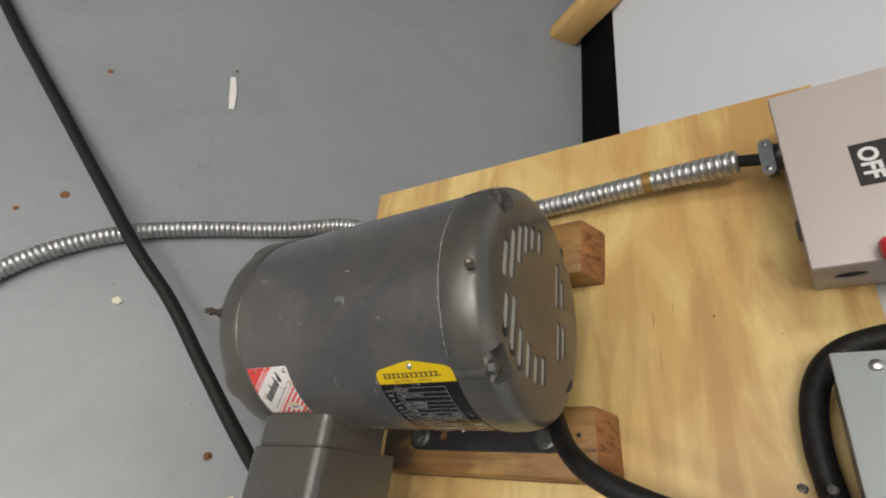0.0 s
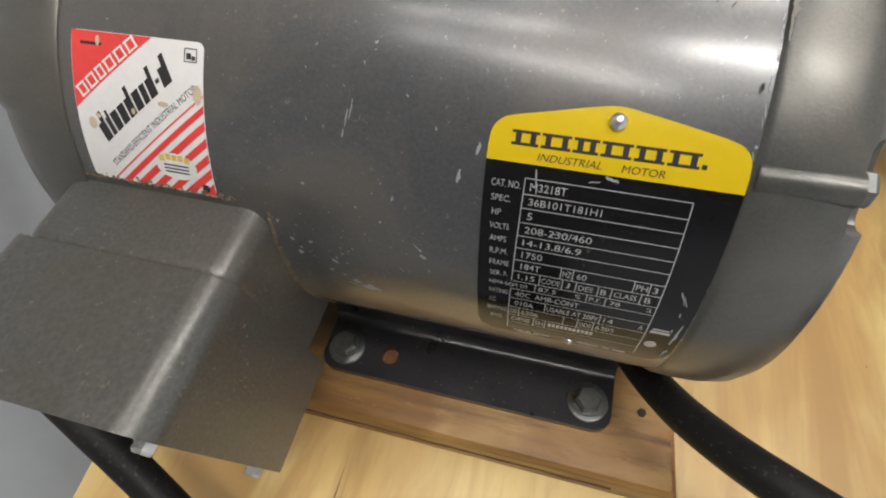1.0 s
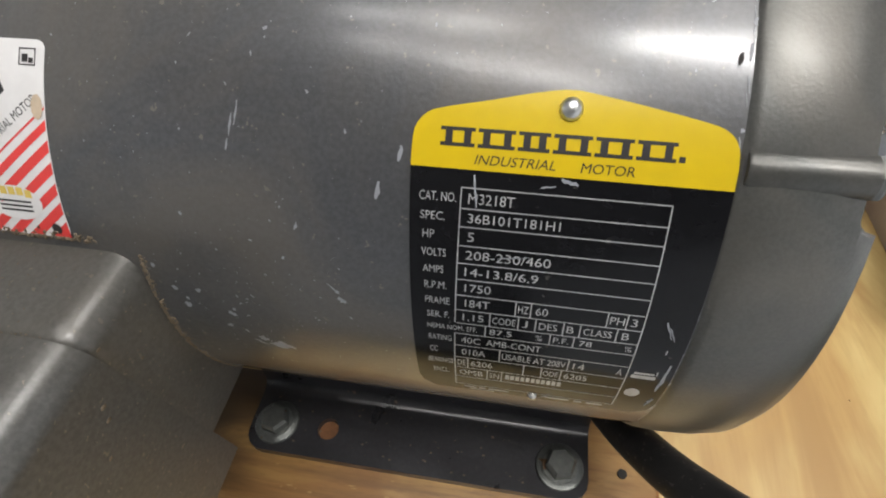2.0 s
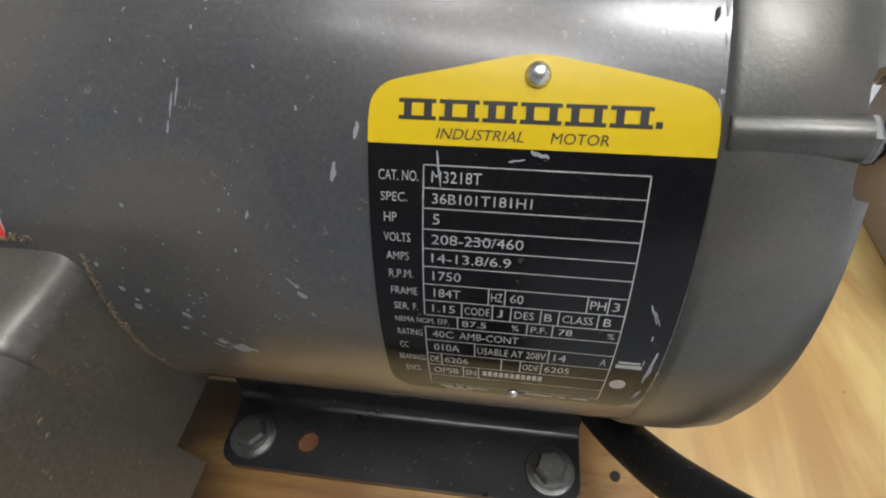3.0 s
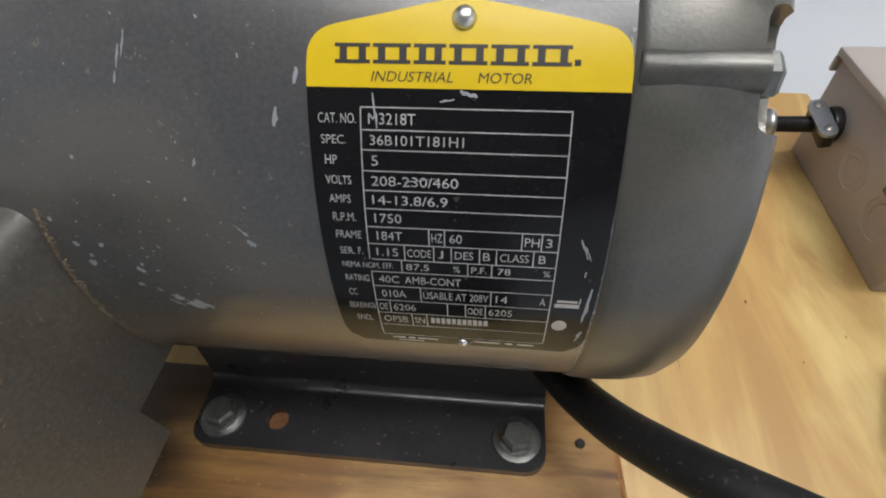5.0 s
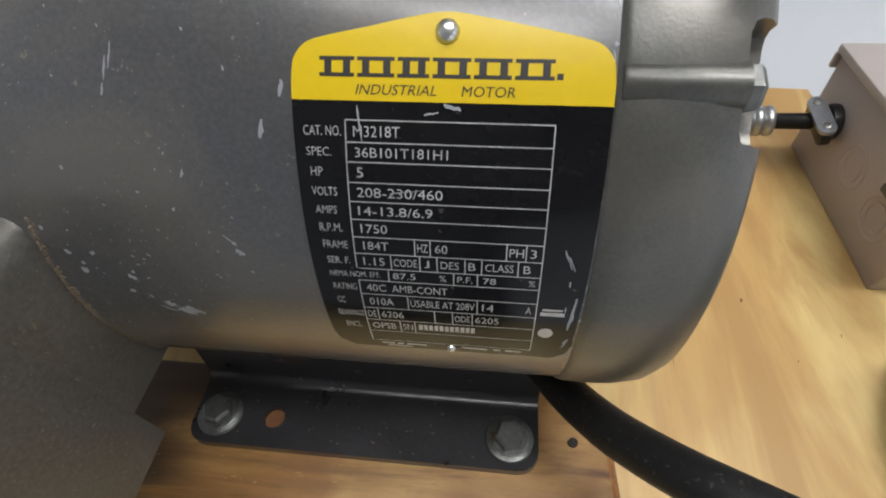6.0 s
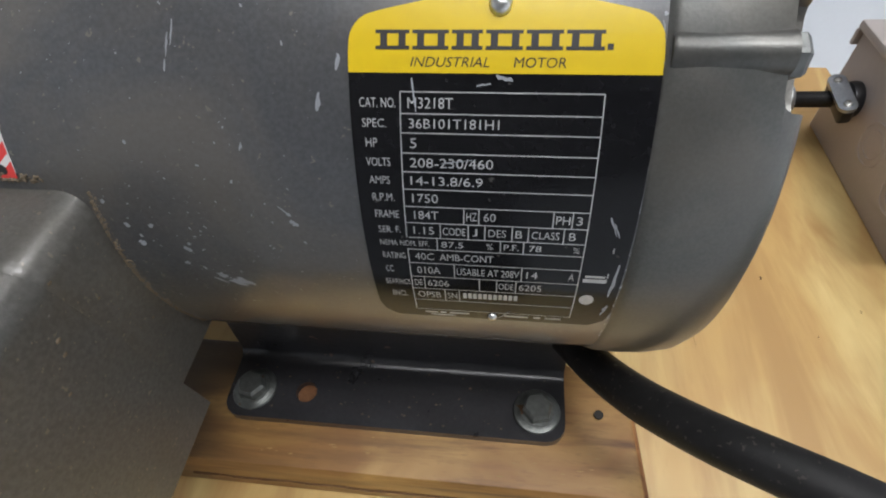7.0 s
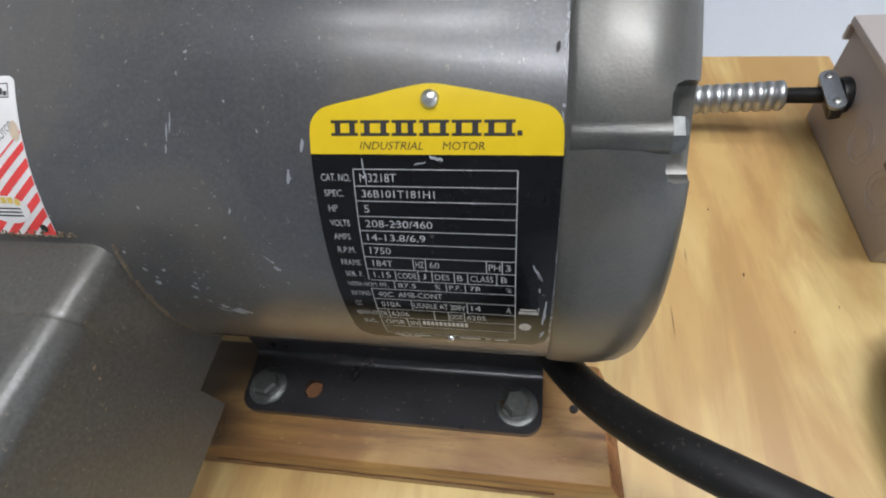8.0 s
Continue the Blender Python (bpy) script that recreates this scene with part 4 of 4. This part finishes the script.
add_lathe(bm, [(0, 0), (0.0, 0.006), (0.003, 0.009), (0.03, 0.0095), (0.05, 0.008), (0.052, 0)], Matrix.Translation((0.3990, 0.0190, 0.0960)) @ along_to((1, 0.12, 0.0)), 20)
part("handle", bm, RED_GRIP, dbox, "red switch handle", 50)
part("handle_arm", box((0.4280, 0.0060, 0.0700), (0.4400, 0.0240, 0.0980), 0.002, 2), DULL_ZINC, dbox, "", 30)

# Cord clamp in the side of the disconnect box.
clamp = thing("cord_clamp", (0.3500, 0.1550, 0.0300), "black plastic cord clamp with two zinc screws", "cord connector")
part("collar", lathe([(0, 0), (0, 0.0118), (0.003, 0.0128), (0.0060, 0.0128), (0.0060, 0)], Matrix.Translation((0.3560, 0.1550, 0.0450)), 32), BLACK_PLASTIC, clamp)
CLAMP = Matrix.Translation((0.3515, 0.1530, 0.0450)) @ Matrix.Rotation(radians(8), 4, "X") @ Matrix.Rotation(radians(-14), 4, "Y")
part("saddle", box((-0.0046, -0.0165, -0.0070), (0.0046, 0.0165, 0.0060), 0.0024, 3, CLAMP), BLACK_PLASTIC, clamp)
bm = bmesh.new()
outline = [(0.0058 * math.cos(a), math.copysign(0.0125, math.sin(a)) + 0.0058 * math.sin(a)) for a in [radians(15 * k + 7.5) for k in range(24)]]
f = bm.faces.new([bm.verts.new((x, y, 0.0056)) for x, y in outline])
up = bmesh.ops.extrude_face_region(bm, geom=[f])["geom"]
bmesh.ops.translate(bm, vec=(0, 0, 0.0028), verts=[g for g in up if isinstance(g, bmesh.types.BMVert)])
bmesh.ops.transform(bm, matrix=CLAMP, verts=bm.verts)
part("strap", bm, STRAP_ZINC, clamp, "zinc clamp strap")
for y in (-0.0120, 0.0120):
    part("screw", lathe([(0, 0), (0, 0.0028), (0.0012, 0.0025), (0.0018, 0)], CLAMP @ Matrix.Translation((0.0, y, 0.0084)) @ along_to((0, 0, 1)), 14), BRIGHT_METAL, clamp, "bright screw", 40)
part("cord", sweep([(0.3560, 0.1550, 0.0450), (0.3420, 0.1590, 0.0420), (0.3270, 0.1655, 0.0372), (0.3200, 0.1666, 0.0362)], 0.0058, 16), RUBBER, clamp, "short black cord")

# ---- second box and its cords ----
sbox = thing("starter_box", (0.358, -0.20, 0.0), "pale grey metal box with a screwed lid, mounted on the plywood", "electrical box")
part("body", box((0.3590, -0.1990, 0.0), (0.4560, -0.0470, 0.0740), 0.0015, 2), LID_PAINT, sbox, "", 30)
lid = part("lid", box((0.3565, -0.2015, 0.0742), (0.4585, -0.0445, 0.0800), 0.0012, 2), LID_PAINT, sbox, "pale grey lid", 30)
bm = lathe([(0, 0), (0, 0.0042), (0.0018, 0.0040), (0.0028, 0.0025), (0.0030, 0)], Matrix.Translation((0.3800, -0.0550, 0.0800)) @ along_to((0, 0, 1)), 18)
part("screw", bm, BRIGHT_METAL, lid, "bright lid screw", 50)
fit = part("cord_fitting", lathe([(0, 0), (0, 0.0105), (0.006, 0.0105), (0.006, 0.0085), (0.016, 0.0085), (0.016, 0.0115), (0.022, 0.0115), (0.022, 0)], Matrix.Translation((0.3600, -0.1420, 0.0350)) @ along_to((-1, 0, 0)), 24), DULL_ZINC, sbox, "zinc cord fitting")
for x in (0.3260, 0.3430):
    part("screw", lathe([(0, 0), (0, 0.0032), (0.003, 0.0030), (0.0035, 0)], Matrix.Translation((x, -0.1270, 0.0430)) @ along_to((-0.4, 0.2, 1)), 14), BRIGHT_METAL, fit, "bright screw", 40)
loop = thing("power_cord", (0.335, -0.118, 0.012), "thick black rubber cord looped between the boxes", "cord")
part("cord", sweep([(0.3460, -0.1500, 0.0140), (0.3420, -0.1200, 0.0180), (0.3400, -0.0950, 0.0220), (0.3430, -0.0650, 0.0240), (0.3530, -0.0400, 0.0240), (0.3720, -0.0230, 0.0230), (0.4020, -0.0140, 0.0210), (0.4400, -0.0100, 0.0190)], 0.0096, 20), RUBBER, loop)

# Motor cord, from under the motor down to the near side of the board.
mcord = thing("motor_cord", (0.15, -0.06, 0.05), "thick black rubber motor cord, scuffed", "cord")
part("cord", sweep([(0.1350, -0.0500, 0.0600), (0.1480, -0.0680, 0.0680), (0.1600, -0.0880, 0.0770), (0.1700, -0.1050, 0.0900), (0.1800, -0.1170, 0.1000), (0.1900, -0.1260, 0.1070), (0.2000, -0.1330, 0.1120), (0.2200, -0.1430, 0.1150), (0.2500, -0.1530, 0.1080), (0.2850, -0.1590, 0.0850), (0.3150, -0.1560, 0.0560), (0.3420, -0.1430, 0.0350)], 0.0082, 22), RUBBER, mcord)

# ---- flexible conduit and supply cord on the floor ----
def out_of_room(p):
    return BOARD.inverted() @ Vector(p)


def corrugated(length, a):
    return 0.0088 + 0.0027 * math.sqrt(abs(math.sin(math.pi * length / 0.0071)))


conduit = thing("flexible_conduit", (0.1, 0.17, 0.02), "galvanised corrugated steel conduit running off the board onto the floor", "conduit")
CP = [Vector(q) for q in ((0.3270, 0.1660, 0.0370), (0.2950, 0.1690, 0.0330), (0.2320, 0.1740, 0.0260), (0.1100, 0.1760, 0.0200), (0.0000, 0.1780, 0.0180), (-0.1000, 0.1850, 0.0200))]
CP += [out_of_room(q) for q in ((-0.4400, 0.2080, 0.0290), (-0.5250, 0.1850, 0.0130), (-0.6300, 0.1560, 0.0115), (-0.7080, 0.1280, 0.0115), (-0.7800, 0.0850, 0.0115), (-0.8400, 0.0250, 0.0115), (-0.9000, -0.0700, 0.0115))]
part("rust_band", sweep([(0.2370, 0.1737, 0.0266), (0.2415, 0.1734, 0.0271), (0.2460, 0.1730, 0.0276)], 0.0116, 16, 0.001), AMBER_RUST, conduit, "amber rust-stained turn of the conduit", 60)
part("corrugated_tube", sweep(CP, corrugated, 14, 0.00071), FLEX_METAL, conduit, "", 60)
supply = thing("supply_cord", out_of_room((-0.7, 0.1, 0.02)), "thick black rubber supply cord across the grey floor", "cord")
SP = [out_of_room(q) for q in ((-1.1600, 0.6150, 0.0115), (-1.0050, 0.4330, 0.0115), (-0.8720, 0.2900, 0.0130), (-0.7680, 0.1780, 0.0250), (-0.6860, 0.0900, 0.0440), (-0.6200, 0.0270, 0.0560), (-0.5540, -0.0490, 0.0700), (-0.4980, -0.1120, 0.0840), (-0.4600, -0.1500, 0.1080))]
SP += [Vector(q) for q in ((-0.0900, -0.1700, 0.1100), (-0.0500, -0.1900, 0.0820), (-0.0080, -0.2120, 0.0560), (0.0250, -0.2290, 0.0340), (0.0600, -0.2350, 0.0160), (0.0950, -0.2350, 0.0082), (0.1300, -0.2350, 0.0082))]
part("cord", sweep(SP, 0.0080, 20), RUBBER, supply)

# ---- stud that leans on the wall ----
stud = thing("leaning_stud", (-0.09, 0.85, 0.0), "short sawn wooden stud leaning against the wall", "wood stud", ROOM)
bm = box((-0.0970, 0.8360, 0.0), (-0.0360, 0.8740, 0.1480), 0.0025, 2)
for v in bm.verts:
    v.co.x += 0.24 * v.co.z
part("timber", bm, STUD, stud, "", 30)

# ---- marks on the floor and wall ----
def flake(name, points, h, material, label, category, base):
    t = thing(name, base, label, category, ROOM)
    bm = bmesh.new()
    f = bm.faces.new([bm.verts.new((base[0] + x, base[1] + y, 0.0005)) for x, y in points])
    ext = bmesh.ops.extrude_face_region(bm, geom=[f])["geom"]
    bmesh.ops.translate(bm, vec=(0, 0, h), verts=[g for g in ext if isinstance(g, bmesh.types.BMVert)])
    part("flake", bm, material, t, "", 0)
    return t


flake("wood_sliver", [(-0.013, 0.032), (-0.005, 0.034), (0.006, 0.004), (0.012, -0.032), (0.004, -0.034), (-0.005, 0.0)], 0.0018, PAPER_WHITE, "pale sliver of wood lying on the floor", "wood sliver", (-0.6705, 0.4180, 0.0))
flake("wood_chip", [(-0.006, 0.001), (0.0, 0.006), (0.007, 0.001), (0.004, -0.005), (-0.003, -0.004)], 0.0025, CREAM_COAT, "small pale chip on the floor", "wood chip", (-0.697, 0.032, 0.0))
anchor = thing("floor_anchor", (-0.5300, -0.1320, 0.0), "rusty anchor bolt stub in the grey floor", "anchor bolt", ROOM)
part("stub", lathe([(0, 0), (0, 0.0034), (0.003, 0.0032), (0.0042, 0.0022), (0.0045, 0)], Matrix.Translation((-0.5300, -0.1320, 0.0)) @ along_to((0, 0, 1)), 14), RUST, anchor)
part("collar", lathe([(0, 0.0040), (0.0008, 0.0039), (0.0008, 0.0047), (0, 0.0052)], Matrix.Translation((-0.5300, -0.1320, 0.0)) @ along_to((0, 0, 1)), 20, True), RUST, anchor)
for x, y, r in ((-0.8155, 0.1631, 0.0060), (-0.8596, 0.1276, 0.0035), (-0.8490, 0.3914, 0.0045), (-0.6780, 0.4674, 0.0030)):
    t = thing("rust_spot", (x, y, 0.0), "small brown pock in the floor paint", "floor mark", ROOM)
    part("pock", lathe([(0, 0), (0, r), (0.0008, r * 0.8), (0.0008, 0)], Matrix.Translation((x, y, 0.0003)) @ along_to((0, 0, 1)), 9), RUST, t, "", 0)

scuffs = thing("floor_scuffs", (-0.663, 0.273, 0.0), "small dark scuffs and pale specks on the grey floor paint", "floor marks", ROOM, "", "stuff")
bm = bmesh.new()
for k in range(46):
    near = k < 14
    c = Vector((random.gauss(-0.662, 0.012), random.gauss(0.272, 0.020), 0.0004)) if near else Vector((random.uniform(-1.0, -0.45), random.uniform(-0.1, 0.7), 0.0004))
    l, w, a = random.uniform(0.003, 0.010) if near else random.uniform(0.001, 0.004), random.uniform(0.0005, 0.0014), random.uniform(1.6, 2.4)
    d, n2 = Vector((math.cos(a), math.sin(a), 0)), Vector((-math.sin(a), math.cos(a), 0))
    bm.faces.new([bm.verts.new(q) for q in (c - d * l, c + n2 * w, c + d * l, c - n2 * w * 0.6)])
part("marks", bm, SCUFF, scuffs, "", 0)

peel = thing("peeled_paint", (-0.49, -0.20, 0.0), "bare cream patch where the grey floor paint has peeled", "floor mark", ROOM)
bm = bmesh.new()
pts = []
for k in range(90):
    a = 2 * math.pi * k / 90
    r = 1.0 + 0.30 * noise.noise(Vector((math.cos(a) * 2, math.sin(a) * 2, 3.3))) + 0.16 * noise.noise(Vector((math.cos(a) * 11, math.sin(a) * 11, 1.7))) + random.uniform(-0.12, 0.10)
    q = Vector((0.052 * r * math.cos(a), 0.032 * r * math.sin(a), 0.0006))
    pts.append(Matrix.Translation((-0.476, -0.206, 0)) @ Matrix.Rotation(radians(53), 4, "Z") @ q)
bm.faces.new([bm.verts.new(q) for q in pts])
part("bare_coat", bm, CREAM_COAT, peel, "", 0)
bm = bmesh.new()
for k in range(16):
    c = Vector((-0.484, -0.190, 0.0010)) + random.uniform(-0.035, 0.03) * Vector((0.6, 0.8, 0)) + random.uniform(-0.012, 0.012) * Vector((-0.8, 0.6, 0))
    l, w, a = random.uniform(0.006, 0.026), random.uniform(0.0008, 0.0026), radians(48 + random.uniform(-10, 10))
    d, s2 = Vector((math.cos(a), math.sin(a), 0)), Vector((-math.sin(a), math.cos(a), 0))
    bm.faces.new([bm.verts.new(q) for q in (c - d * l, c - d * l * 0.3 + s2 * w, c + d * l * 0.5 + s2 * w * 0.6, c + d * l, c + d * l * 0.2 - s2 * w)])
tagged(part("paint_flakes", bm, FLOOR_PAINT, peel, "grey remains of paint", 0), kind="stuff")

def wall_nick(y, z, w, h):
    t = thing("wall_nick", (0.0, y, z), "small dark nick in the white wall", "wall mark", ROOM)
    part("nick", lathe([(0, 0), (0, w), (0.0008, w * 0.7), (0.0008, 0)], Matrix.Translation((-0.0002, y, z)) @ along_to((-1, 0, 0)), 7), SHADE_AND_NICK, t, "", 0)


wall_nick(0.712, 0.292, 0.0026, 0.002)
wall_nick(0.735, 0.255, 0.0013, 0.002)
wall_nick(0.728, 0.245, 0.0010, 0.002)

# Seam of a patch on the wall, a low ridge of filler.
bm = bmesh.new()
pa, pb = Vector((-0.0006, 0.775, 0.118)), Vector((-0.0006, 0.84, 0.62))
prev = None
for k in range(41):
    q = pa.lerp(pb, k / 40) + Vector((0, 0.004 * noise.noise(Vector((k * 0.7, 0, 0))), 0))
    row = [bm.verts.new(q + Vector((-h, o, 0))) for h, o in ((-0.001, -0.006), (0.0009, 0.0), (-0.001, 0.004))]
    if prev:
        for i in (0, 1):
            bm.faces.new((prev[i], prev[i + 1], row[i + 1], row[i]))
    prev = row
structure("trim", bm, WALL_PAINT, "low ridge of filler on the white wall", "wall seam", 60)
